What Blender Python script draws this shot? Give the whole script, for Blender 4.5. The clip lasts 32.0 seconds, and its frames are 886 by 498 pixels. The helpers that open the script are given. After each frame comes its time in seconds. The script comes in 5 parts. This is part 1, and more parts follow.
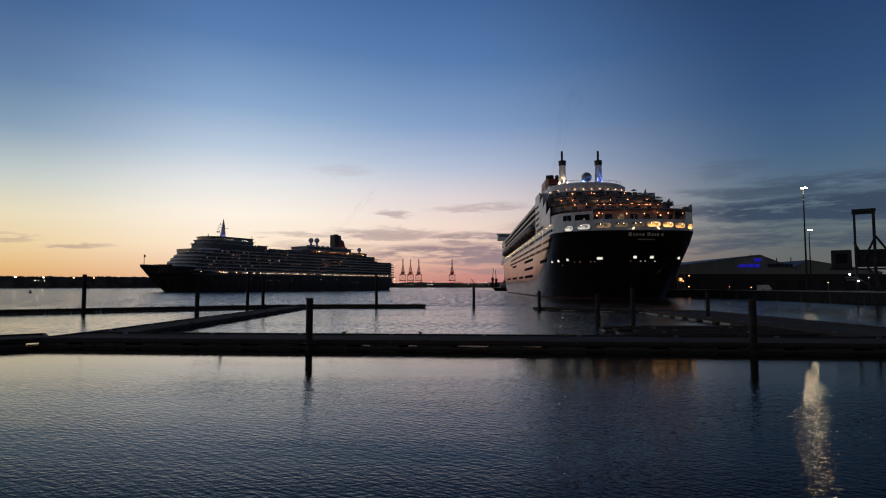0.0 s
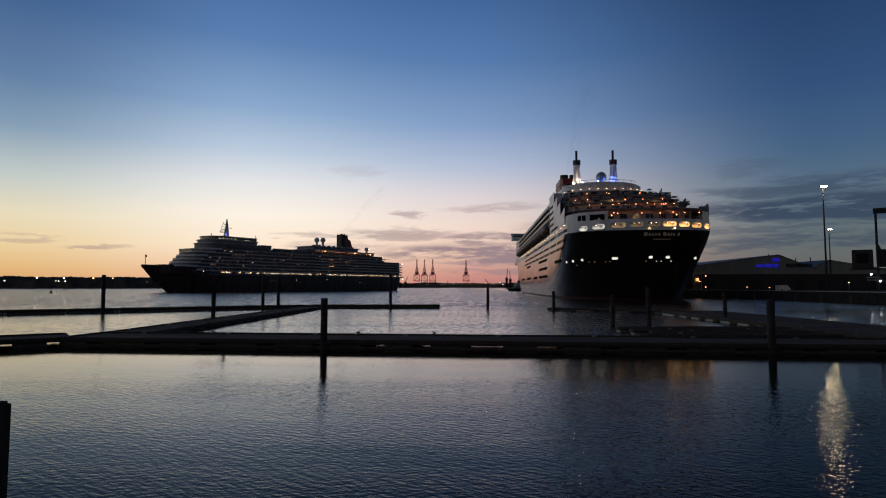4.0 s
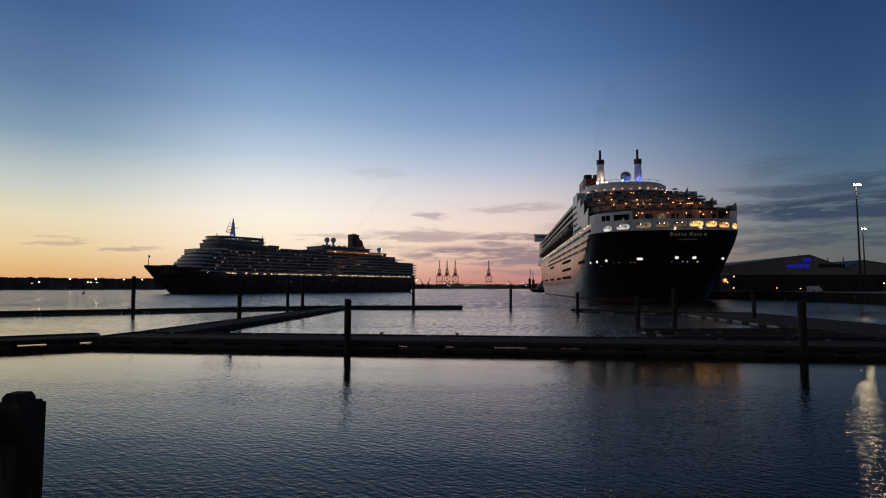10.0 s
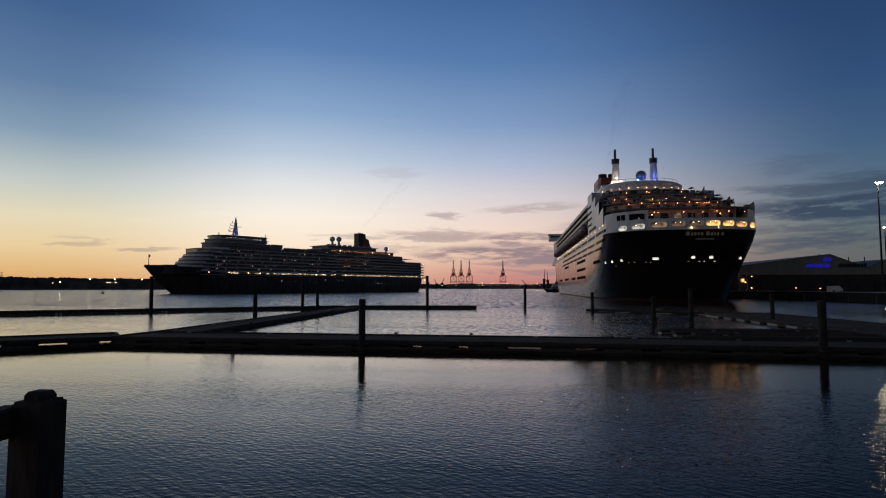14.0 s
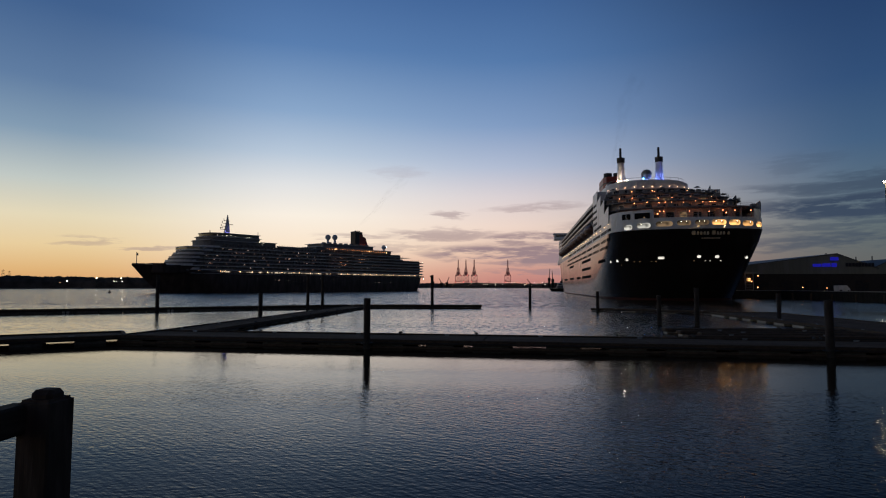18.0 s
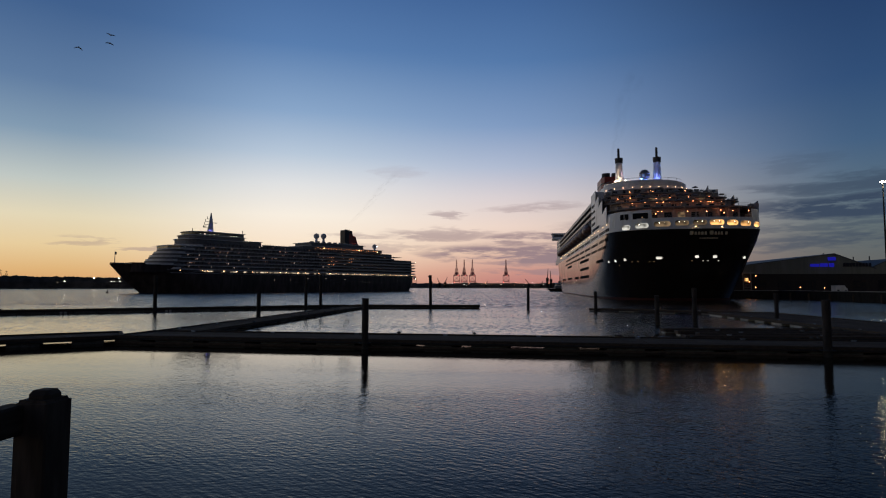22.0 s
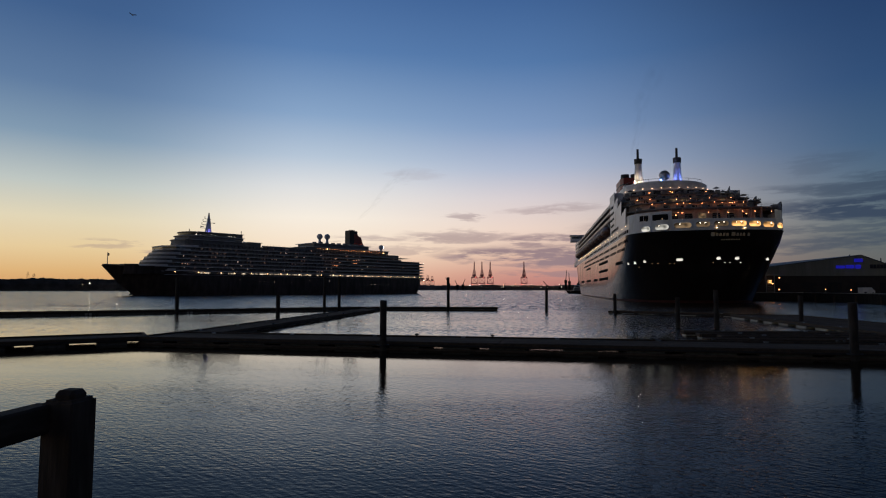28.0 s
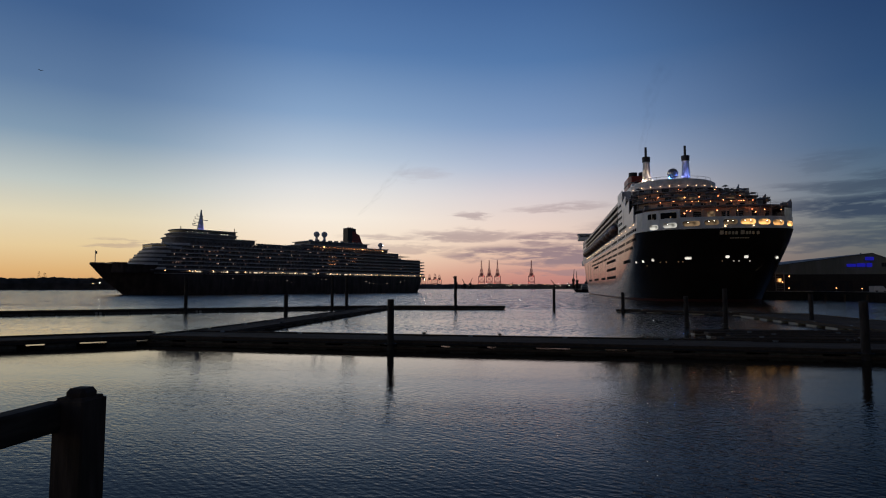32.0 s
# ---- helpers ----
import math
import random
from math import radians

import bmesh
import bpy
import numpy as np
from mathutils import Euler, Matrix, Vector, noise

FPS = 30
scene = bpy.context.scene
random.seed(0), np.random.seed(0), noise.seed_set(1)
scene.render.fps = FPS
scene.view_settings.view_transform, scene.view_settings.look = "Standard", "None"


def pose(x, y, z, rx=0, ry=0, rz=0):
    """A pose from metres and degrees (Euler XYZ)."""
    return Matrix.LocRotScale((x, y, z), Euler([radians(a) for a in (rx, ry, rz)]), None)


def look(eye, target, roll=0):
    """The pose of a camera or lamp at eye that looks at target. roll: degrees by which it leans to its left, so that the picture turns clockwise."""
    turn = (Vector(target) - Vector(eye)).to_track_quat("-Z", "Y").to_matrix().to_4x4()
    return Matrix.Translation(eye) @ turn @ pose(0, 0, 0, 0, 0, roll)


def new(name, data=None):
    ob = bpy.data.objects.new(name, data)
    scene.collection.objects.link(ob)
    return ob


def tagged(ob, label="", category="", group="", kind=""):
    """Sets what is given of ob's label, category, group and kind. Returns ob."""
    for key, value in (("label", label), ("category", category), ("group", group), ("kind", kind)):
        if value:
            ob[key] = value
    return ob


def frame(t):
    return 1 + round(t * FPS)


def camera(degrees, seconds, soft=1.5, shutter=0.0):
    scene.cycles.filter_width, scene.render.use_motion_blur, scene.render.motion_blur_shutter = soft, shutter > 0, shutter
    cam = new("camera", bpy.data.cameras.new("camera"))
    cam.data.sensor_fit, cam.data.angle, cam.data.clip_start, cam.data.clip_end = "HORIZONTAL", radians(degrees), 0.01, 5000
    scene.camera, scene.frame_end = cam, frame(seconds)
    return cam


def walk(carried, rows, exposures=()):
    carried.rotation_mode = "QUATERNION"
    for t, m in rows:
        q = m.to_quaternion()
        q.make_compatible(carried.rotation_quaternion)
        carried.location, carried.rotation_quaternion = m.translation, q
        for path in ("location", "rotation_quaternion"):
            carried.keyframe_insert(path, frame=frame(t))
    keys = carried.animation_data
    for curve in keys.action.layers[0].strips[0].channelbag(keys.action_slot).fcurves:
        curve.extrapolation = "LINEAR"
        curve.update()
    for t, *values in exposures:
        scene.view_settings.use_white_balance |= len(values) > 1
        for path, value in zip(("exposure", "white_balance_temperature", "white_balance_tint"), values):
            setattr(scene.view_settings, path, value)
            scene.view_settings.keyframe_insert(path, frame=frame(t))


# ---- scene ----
# camera on a tripod on the quay, panning slowly to the left
cam = camera(76.02, 32.0, soft=1.1)
EYE = (0.0, 0.0, 4.5)
PATH = [
    (0.0, 0.000, 3.764, 0.000), (0.5, 0.149, 3.765, 0.031), (1.0, 0.323, 3.764, 0.044), (1.5, 0.485, 3.772, 0.037), (2.0, 0.652, 3.784, 0.019),
    (2.5, 0.839, 3.780, 0.009), (3.0, 1.023, 3.771, 0.005), (3.5, 1.209, 3.780, -0.003), (5.5, 2.005, 3.819, 0.008), (6.0, 2.187, 3.827, -0.005),
    (6.5, 2.375, 3.847, -0.027), (7.0, 2.543, 3.870, -0.041), (7.5, 2.721, 3.877, -0.034), (8.0, 2.908, 3.868, -0.017), (8.5, 3.086, 3.862, -0.011),
    (9.0, 3.261, 3.873, -0.019), (9.5, 3.478, 3.888, -0.026), (10.0, 3.691, 3.892, -0.023), (10.5, 3.906, 3.890, -0.019), (11.0, 4.096, 3.891, -0.014),
    (11.5, 4.282, 3.892, -0.005), (12.0, 4.461, 3.893, 0.003), (12.5, 4.633, 3.895, 0.005), (13.0, 4.795, 3.899, -0.000), (13.5, 4.957, 3.899, -0.010),
    (14.0, 5.105, 3.894, -0.020), (14.5, 5.261, 3.890, -0.030), (16.5, 5.610, 3.820, 0.074), (17.0, 5.611, 3.817, 0.056), (17.5, 5.614, 3.812, 0.037),
    (18.0, 5.596, 3.811, 0.023), (18.5, 5.571, 3.813, 0.021), (19.0, 5.507, 3.816, 0.027), (19.5, 5.447, 3.820, 0.037), (20.0, 5.357, 3.820, 0.044),
    (20.5, 5.301, 3.821, 0.039), (21.0, 5.297, 3.821, 0.027), (21.5, 5.346, 3.819, 0.020), (22.0, 5.418, 3.817, 0.009), (22.5, 5.502, 3.813, -0.006),
    (23.0, 5.601, 3.812, -0.014), (23.5, 5.749, 3.817, -0.016), (24.0, 5.919, 3.829, -0.017), (24.5, 6.107, 3.857, -0.024), (25.0, 6.289, 3.881, -0.038),
    (25.5, 6.469, 3.890, -0.054), (27.5, 7.085, 3.988, 0.035), (28.0, 7.208, 4.031, 0.011), (28.5, 7.341, 4.053, -0.005), (29.0, 7.453, 4.059, -0.017),
    (29.5, 7.532, 4.047, -0.023), (30.0, 7.593, 4.019, -0.027), (30.5, 7.680, 3.991, -0.027), (31.0, 7.774, 3.968, -0.023), (31.5, 7.856, 3.943, -0.023),
    (32.0, 7.938, 3.912, -0.030),
]
walk(cam, [(t, pose(*EYE, 90 + pitch, 0, yaw) @ pose(0, 0, 0, 0, 0, roll)) for t, yaw, pitch, roll in PATH],
     exposures=[(0.0, 0.03), (32.0, -0.06)])


# ---- world: clear dusk sky after sunset, streaks of cloud ----
def lin(r, g, b):
    return tuple((c / 255 / 12.92 if c < 10 else ((c / 255 + 0.055) / 1.055) ** 2.4) for c in (r, g, b))


class Nodes:
    """A small writer of node trees."""

    def __init__(self, tree):
        self.tree = tree
        tree.nodes.clear()

    def add(self, kind, ins=None, **props):
        n = self.tree.nodes.new(kind)
        for key, value in props.items():
            if key == "operation":
                n.operation = value
            elif key == "blend":
                n.blend_type = value
            elif key == "dtype":
                n.data_type = value
            elif key == "interp":
                n.interpolation_type = value
        for key, value in (ins or {}).items():
            if isinstance(value, bpy.types.NodeSocket):
                self.tree.links.new(value, n.inputs[key])
            else:
                n.inputs[key].default_value = value
        return n

    def math(self, op, a, b=0.0, c=0.0):
        return self.add("ShaderNodeMath", {0: a, 1: b, 2: c}, operation=op).outputs[0]

    def ramp(self, fac, stops):
        n = self.add("ShaderNodeValToRGB", {0: fac})
        el = n.color_ramp.elements
        while len(el) < len(stops):
            el.new(0.5)
        for e, (p, col) in zip(el, stops):
            e.position = p
            e.color = (*col, 1) if len(col) == 3 else col
        return n.outputs[0]

    def step(self, v, lo, hi):
        return self.add("ShaderNodeMapRange", {0: v, 1: lo, 2: hi, 3: 0.0, 4: 1.0}, interp="SMOOTHSTEP").outputs[0]

    def mix(self, fac, a, b, blend="MIX"):
        n = self.add("ShaderNodeMix", dtype="RGBA", blend=blend)
        for i, v in ((0, fac), (6, a), (7, b)):
            if isinstance(v, bpy.types.NodeSocket):
                self.tree.links.new(v, n.inputs[i])
            elif i == 0:
                n.inputs[0].default_value = v
            else:
                n.inputs[i].default_value = (*v, 1) if len(v) == 3 else v
        return n.outputs[2]

    def noise(self, vec, scale, detail=3.0, rough=0.5):
        ins = {"Scale": scale, "Detail": detail, "Roughness": rough}
        if vec is not None:
            ins["Vector"] = vec
        return self.add("ShaderNodeTexNoise", ins).outputs[0]


def sky_ramp(n, el, stops):
    # stops: (degrees over the horizon, colour)
    return n.ramp(n.math("DIVIDE", el, 60.0), [(d / 60.0, lin(*c)) for d, c in stops])


world = bpy.data.worlds.new("dusk")
scene.world = world
world.use_nodes = True
n = Nodes(world.node_tree)
way = n.add("ShaderNodeTexCoord").outputs["Generated"]
xyz = n.add("ShaderNodeSeparateXYZ", {0: way}).outputs
el = n.math("MULTIPLY", n.math("ARCSINE", xyz[2]), 57.2958)
az = n.math("MULTIPLY", n.math("ARCTAN2", xyz[0], xyz[1]), 57.2958)
SKY_SIDE = [(0, (214, 155, 102)), (1.5, (226, 182, 124)), (3.5, (234, 207, 159)), (6, (230, 218, 187)), (9, (194, 202, 198)), (13, (132, 157, 180)),
            (17, (97, 126, 163)), (23, (66, 98, 143)), (30, (50, 80, 126)), (60, (16, 30, 56))]
SKY_GLOW = [(0, (226, 166, 136)), (1.5, (240, 196, 164)), (4, (252, 230, 204)), (7, (251, 241, 227)), (10, (227, 228, 229)), (13, (186, 202, 220)),
            (17, (139, 168, 203)), (23, (90, 127, 176)), (30, (63, 98, 150)), (60, (16, 30, 56))]
SKY_MID = [(0, (188, 122, 118)), (1.5, (206, 149, 137)), (3.5, (228, 192, 172)), (6, (240, 216, 203)), (9, (220, 210, 213)), (12, (178, 189, 212)),
           (16, (130, 157, 196)), (22, (86, 123, 172)), (29, (60, 95, 147)), (60, (16, 30, 56))]
SKY_COOL = [(0, (84, 83, 86)), (2, (100, 102, 101)), (5, (98, 110, 114)), (8, (90, 111, 128)), (12, (68, 97, 130)), (17, (50, 80, 121)),
            (23, (40, 67, 108)), (30, (27, 44, 70)), (42, (18, 27, 42)), (60, (10, 14, 23))]
SKY_BACK = [(0, (52, 46, 46)), (6, (62, 57, 60)), (15, (62, 61, 68)), (30, (49, 53, 67)), (60, (18, 26, 45))]
side, glow, mid, cool, back = [sky_ramp(n, el, s) for s in (SKY_SIDE, SKY_GLOW, SKY_MID, SKY_COOL, SKY_BACK)]
turn = n.math("ABSOLUTE", n.math("ADD", az, 22.0))
sky = n.mix(n.step(az, -20.0, -40.0), glow, side)
sky = n.mix(n.step(az, -20.0, 4.0), sky, mid)
sky = n.mix(n.step(az, -1.0, 33.0), sky, cool)
sky = n.mix(n.step(turn, 92.0, 170.0), sky, back)
# cloud streaks, long and flat: azimuth, height, half length, half thickness, density
STREAKS = [(-9.8, 11.5, 2.6, 0.55, 0.12), (-4.8, 7.2, 1.6, 0.5, 0.4), (-5.6, 5.3, 5.5, 0.6, 0.45), (3.8, 7.9, 4.6, 0.55, 0.32), (3.6, 4.9, 5.4, 0.65, 0.6), (3.0, 3.3, 10.0, 0.95, 0.8), (6.0, 1.6, 7.0, 0.35, 0.45),
           (33.0, 8.6, 10.0, 0.65, 0.5), (36.0, 6.8, 14.0, 1.1, 0.78), (30.0, 5.1, 9.0, 0.35, 0.35), (32.0, 3.9, 12.0, 0.7, 0.45), (-33.0, 3.55, 2.4, 0.2, 0.36), (-38.0, 4.0, 2.4, 0.2, 0.28), (27.0, 10.6, 2.8, 0.9, 0.16),
           (-14.0, 4.9, 4.0, 0.32, 0.35), (-11.6, 4.0, 5.0, 0.3, 0.3), (13.0, 6.2, 6.0, 0.8, 0.4), (52.0, 6.5, 12.0, 1.4, 0.7)]
flat = n.add("ShaderNodeCombineXYZ", {0: n.math("MULTIPLY", az, 0.13), 1: n.math("MULTIPLY", el, 0.8), 2: 3.7}).outputs[0]
puff = n.math("SUBTRACT", n.noise(flat, 1.0, 4.0, 0.52), 0.5)
wisp = n.math("SUBTRACT", n.noise(flat, 3.4, 6.0, 0.6), 0.5)
el_bent = n.math("ADD", el, n.math("ADD", n.math("MULTIPLY", puff, 2.2), n.math("MULTIPLY", wisp, 0.95)))
az_bent = n.math("ADD", az, n.math("MULTIPLY", wisp, 5.0))
dense = 0.0
for a, e, long, thick, weight in STREAKS:
    u = n.math("DIVIDE", n.math("SUBTRACT", az_bent, a), long)
    v = n.math("DIVIDE", n.math("SUBTRACT", el_bent, e), thick)
    far = n.math("ADD", n.math("MULTIPLY", u, u), n.math("MULTIPLY", v, v))
    dense = n.math("MAXIMUM", dense, n.math("MULTIPLY", n.step(far, 1.7, 0.15), weight))
dense = n.math("MINIMUM", n.math("MULTIPLY", n.math("MULTIPLY", dense, n.step(n.math("ADD", puff, wisp), -0.3, 0.04)), 1.45), 1.0)
tone = n.mix(n.step(az, 2.0, 28.0), lin(152, 130, 136), lin(58, 72, 93))
sky = n.mix(n.math("MULTIPLY", dense, 0.95), sky, tone)
n.add("ShaderNodeOutputWorld", {0: n.add("ShaderNodeBackground", {0: sky, 1: 1.0}).outputs[0]})


# ---- materials ----
def material(name, colour, rough=0.6, metal=0.0, vary=0.25, grain=6.0, bump=0.0, dirt=None, dirt_scale=0.6, stretch=(1, 1, 1), spec=0.5, emit=None, power=0.0):
    m = bpy.data.materials.new(name)
    m.use_nodes = True
    k = Nodes(m.node_tree)
    co = k.add("ShaderNodeMapping", {0: k.add("ShaderNodeTexCoord").outputs["Object"], 3: stretch}).outputs[0]
    small = k.noise(co, grain, 4.0)
    large = k.noise(co, dirt_scale, 3.0)
    lo = tuple(c * (1 - vary) for c in colour)
    hi = tuple(min(1, c * (1 + vary)) for c in colour)
    col = k.mix(k.step(small, 0.3, 0.7), lo, hi)
    if dirt:
        col = k.mix(k.math("MULTIPLY", k.step(large, 0.5, 0.72), 0.6), col, dirt)
    piece = k.math("ADD", k.math("MULTIPLY", k.add("ShaderNodeObjectInfo").outputs["Random"], 0.24), 0.88)
    col = k.mix(1.0, col, k.add("ShaderNodeCombineColor", {0: piece, 1: piece, 2: piece}).outputs[0], "MULTIPLY")
    ins = {"Base Color": col, "Roughness": k.math("ADD", k.math("MULTIPLY", k.math("SUBTRACT", large, 0.5), 0.25), rough), "Metallic": metal, "Specular IOR Level": spec}
    if bump:
        ins["Normal"] = k.add("ShaderNodeBump", {"Strength": bump, "Distance": 0.02, "Height": small}).outputs[0]
    if emit:
        ins["Emission Color"] = (*emit, 1)
        ins["Emission Strength"] = power
    k.add("ShaderNodeOutputMaterial", {0: k.add("ShaderNodeBsdfPrincipled", ins).outputs[0]})
    return m


def glow(name, colour, power):
    m = bpy.data.materials.new(name)
    m.use_nodes = True
    k = Nodes(m.node_tree)
    k.add("ShaderNodeOutputMaterial", {0: k.add("ShaderNodeEmission", {0: (*colour, 1), 1: power}).outputs[0]})
    return m


def lit_room(name, colour, power, dim):
    # a window lit unevenly from the room behind it
    m = bpy.data.materials.new(name)
    m.use_nodes = True
    k = Nodes(m.node_tree)
    co = k.add("ShaderNodeTexCoord").outputs["Object"]
    spots = k.step(k.noise(co, 0.7, 0.0), 0.3, 0.66)
    per = k.math("ADD", k.math("MULTIPLY", k.add("ShaderNodeObjectInfo").outputs["Random"], 0.7), 0.45)
    power = k.math("MULTIPLY", k.math("MULTIPLY", k.math("ADD", k.math("MULTIPLY", spots, 1.0 - dim), dim), power), per)
    k.add("ShaderNodeOutputMaterial", {0: k.add("ShaderNodeBsdfPrincipled", {"Base Color": (0.02, 0.02, 0.022, 1), "Roughness": 0.15, "Emission Color": (*colour, 1),
                                                                          "Emission Strength": power}).outputs[0]})
    return m


def water_material():
    m = bpy.data.materials.new("harbour_water")
    m.use_nodes = True
    k = Nodes(m.node_tree)
    co = k.add("ShaderNodeTexCoord").outputs["Object"]
    turned = [k.add("ShaderNodeMapping", {0: co, 2: (0, 0, radians(a))}).outputs[0] for a in (34, -14, 8)]
    place = k.add("ShaderNodeSeparateXYZ", {0: k.add("ShaderNodeNewGeometry").outputs["Position"]}).outputs
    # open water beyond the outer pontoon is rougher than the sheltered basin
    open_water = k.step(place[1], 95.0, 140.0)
    gust = k.step(k.noise(k.add("ShaderNodeMapping", {0: co, 3: (0.012, 0.07, 1)}).outputs[0], 1.0, 3.0), 0.38, 0.66)
    ripple = k.noise(k.add("ShaderNodeMapping", {0: turned[0], 3: (2.0, 6.4, 1)}).outputs[0], 1.0, 2.0, 0.4)
    cross = k.noise(k.add("ShaderNodeMapping", {0: turned[1], 3: (2.5, 7.2, 1)}).outputs[0], 1.0, 2.0, 0.4)
    fine = k.noise(k.add("ShaderNodeMapping", {0: turned[0], 3: (6.0, 8.0, 1)}).outputs[0], 1.0, 2.0, 0.5)
    swell = k.noise(k.add("ShaderNodeMapping", {0: turned[2], 3: (0.12, 0.3, 1)}).outputs[0], 1.0, 2.0, 0.5)
    height = k.math("ADD", k.math("MULTIPLY", ripple, WAVE_RIPPLE), k.math("ADD", k.math("MULTIPLY", cross, WAVE_CROSS), k.math("ADD", k.math("MULTIPLY", fine, WAVE_FINE), k.math("MULTIPLY", swell, WAVE_SWELL))))
    height = k.math("MULTIPLY", height, k.math("ADD", k.math("MULTIPLY", gust, 0.9), k.math("ADD", 0.5, k.math("MULTIPLY", open_water, 1.6))))
    height = k.math("MULTIPLY", height, k.math("SUBTRACT", 1.0, k.math("MULTIPLY", k.step(place[1], 14.0, 36.0), 0.58)))
    # the lee of the long pontoon is calmest
    lee = k.math("MULTIPLY", k.step(place[1], 30.0, 37.0), k.step(place[1], 44.0, 40.0))
    height = k.math("MULTIPLY", height, k.math("SUBTRACT", 1.0, k.math("MULTIPLY", lee, 0.6)))
    # slopes of the small chop: strongest out in the open, some in the outer basin, little under the quay
    chop = k.add("ShaderNodeTexNoise", {"Vector": k.add("ShaderNodeMapping", {0: turned[2], 3: (2.4, 6.0, 1)}).outputs[0], "Scale": 1.0, "Detail": 3.0}).outputs[1]
    slope = k.add("ShaderNodeVectorMath", {0: chop, 1: (0.5, 0.5, 0.5)}, operation="SUBTRACT").outputs[0]
    gain = k.math("ADD", k.math("MULTIPLY", k.math("SUBTRACT", 1.0, lee), CHOP_NEAR), k.math("ADD", k.math("MULTIPLY", k.step(place[1], 46.0, 60.0), CHOP_BASIN), k.math("MULTIPLY", open_water, CHOP_OPEN)))
    # calmer in the western corner of the basin and between the liner and the quay
    calm = k.math("ADD", k.math("MULTIPLY", k.step(place[0], -8.0, -42.0), k.math("SUBTRACT", 0.4, k.math("MULTIPLY", open_water, 0.4))), k.math("MULTIPLY", k.step(place[0], 40.0, 66.0), 0.75))
    gain = k.math("MULTIPLY", gain, k.math("SUBTRACT", 1.0, calm))
    gain = k.math("MULTIPLY", gain, k.math("ADD", 0.75, k.math("MULTIPLY", gust, 0.3)))
    # wind patches: short dashes in the basin, longer ones farther out
    dash = k.step(k.noise(k.add("ShaderNodeMapping", {0: turned[2], 3: (1.7, 0.55, 1)}).outputs[0], 1.0, 4.0, 0.65), 0.36, 0.64)
    streak = k.step(k.noise(k.add("ShaderNodeMapping", {0: co, 3: (0.5, 0.09, 1)}).outputs[0], 1.0, 5.0, 0.7), 0.36, 0.64)
    patch = k.math("ADD", k.math("MULTIPLY", dash, k.math("SUBTRACT", 1.0, open_water)), k.math("MULTIPLY", streak, open_water))
    gain = k.math("MULTIPLY", gain, k.math("ADD", 0.25, k.math("MULTIPLY", patch, 1.7)))
    slope = k.add("ShaderNodeVectorMath", {0: slope, "Scale": gain}, operation="SCALE").outputs[0]
    # seen so flat, the water shows the slopes that lean towards the quay
    lean = k.add("ShaderNodeSeparateXYZ", {0: slope}).outputs
    slope = k.add("ShaderNodeCombineXYZ", {0: lean[0], 1: k.math("MULTIPLY", k.math("ABSOLUTE", lean[1]), -1.0), 2: 0.0}).outputs[0]
    slope = k.add("ShaderNodeVectorMath", {0: slope, 1: (0, 0, 1)}, operation="ADD").outputs[0]
    slope = k.add("ShaderNodeVectorMath", {0: slope}, operation="NORMALIZE").outputs[0]
    normal = k.add("ShaderNodeBump", {"Strength": 1.0, "Distance": 1.0, "Height": height, "Normal": slope}).outputs[0]
    # brightness put into the specular level by place: dull near, duller east, brighter outward
    shine = k.math("ADD", 0.11, k.math("ADD", k.math("MULTIPLY", k.step(place[1], 10.0, 36.0), 0.56), k.math("MULTIPLY", open_water, 0.2)))
    shine = k.math("MULTIPLY", shine, k.math("SUBTRACT", 1.0, k.math("MULTIPLY", k.step(place[0], 1.0, 16.0), 0.68)))
    rough = k.math("ADD", 0.012, k.math("MULTIPLY", open_water, 0.06))
    k.add("ShaderNodeOutputMaterial", {0: k.add("ShaderNodeBsdfPrincipled", {"Base Color": (0.03, 0.018, 0.01, 1), "Roughness": rough, "IOR": 1.333, "Specular IOR Level": shine,
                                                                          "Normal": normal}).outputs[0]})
    return m


WAVE_RIPPLE, WAVE_CROSS, WAVE_FINE, WAVE_SWELL = 0.0165, 0.0115, 0.0088, 0.03
CHOP_NEAR, CHOP_BASIN, CHOP_OPEN = 0.03, 0.82, 1.0
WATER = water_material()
HULL_BLACK = material("hull_black", (0.015, 0.012, 0.011), 0.21, spec=0.85, vary=0.3, grain=0.4, dirt=(0.035, 0.03, 0.028), dirt_scale=0.12, stretch=(1, 1, 0.25))
HULL_DARK = material("hull_dark", (0.07, 0.054, 0.049), 0.5, spec=0.25, vary=0.3, grain=0.4, dirt=(0.035, 0.03, 0.028), dirt_scale=0.12, stretch=(1, 1, 0.25))
HULL_RED = material("boot_red", (0.07, 0.02, 0.017), 0.5, dirt=(0.05, 0.03, 0.025))
SHIP_WHITE = material("ship_white", (0.7, 0.7, 0.71), 0.4, vary=0.04, grain=1.5, dirt=(0.5, 0.46, 0.4), dirt_scale=0.3, stretch=(1, 1, 0.4))
SHIP_CREAM = material("ship_cream", (0.44, 0.34, 0.29), 0.5, vary=0.08, grain=1.5)
FUNNEL_RED = material("funnel_red", (0.26, 0.03, 0.018), 0.45, vary=0.12, grain=0.8, dirt=(0.2, 0.03, 0.02))
FUNNEL_BLACK = material("funnel_black", (0.012, 0.012, 0.013), 0.5)
DARK_GLASS = material("dark_glass", (0.012, 0.014, 0.018), 0.12, vary=0.2, grain=1.0, spec=0.6)
# grey of ship fittings; also stands for shade on recessed white walls
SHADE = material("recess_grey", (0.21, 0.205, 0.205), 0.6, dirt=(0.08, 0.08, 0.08))
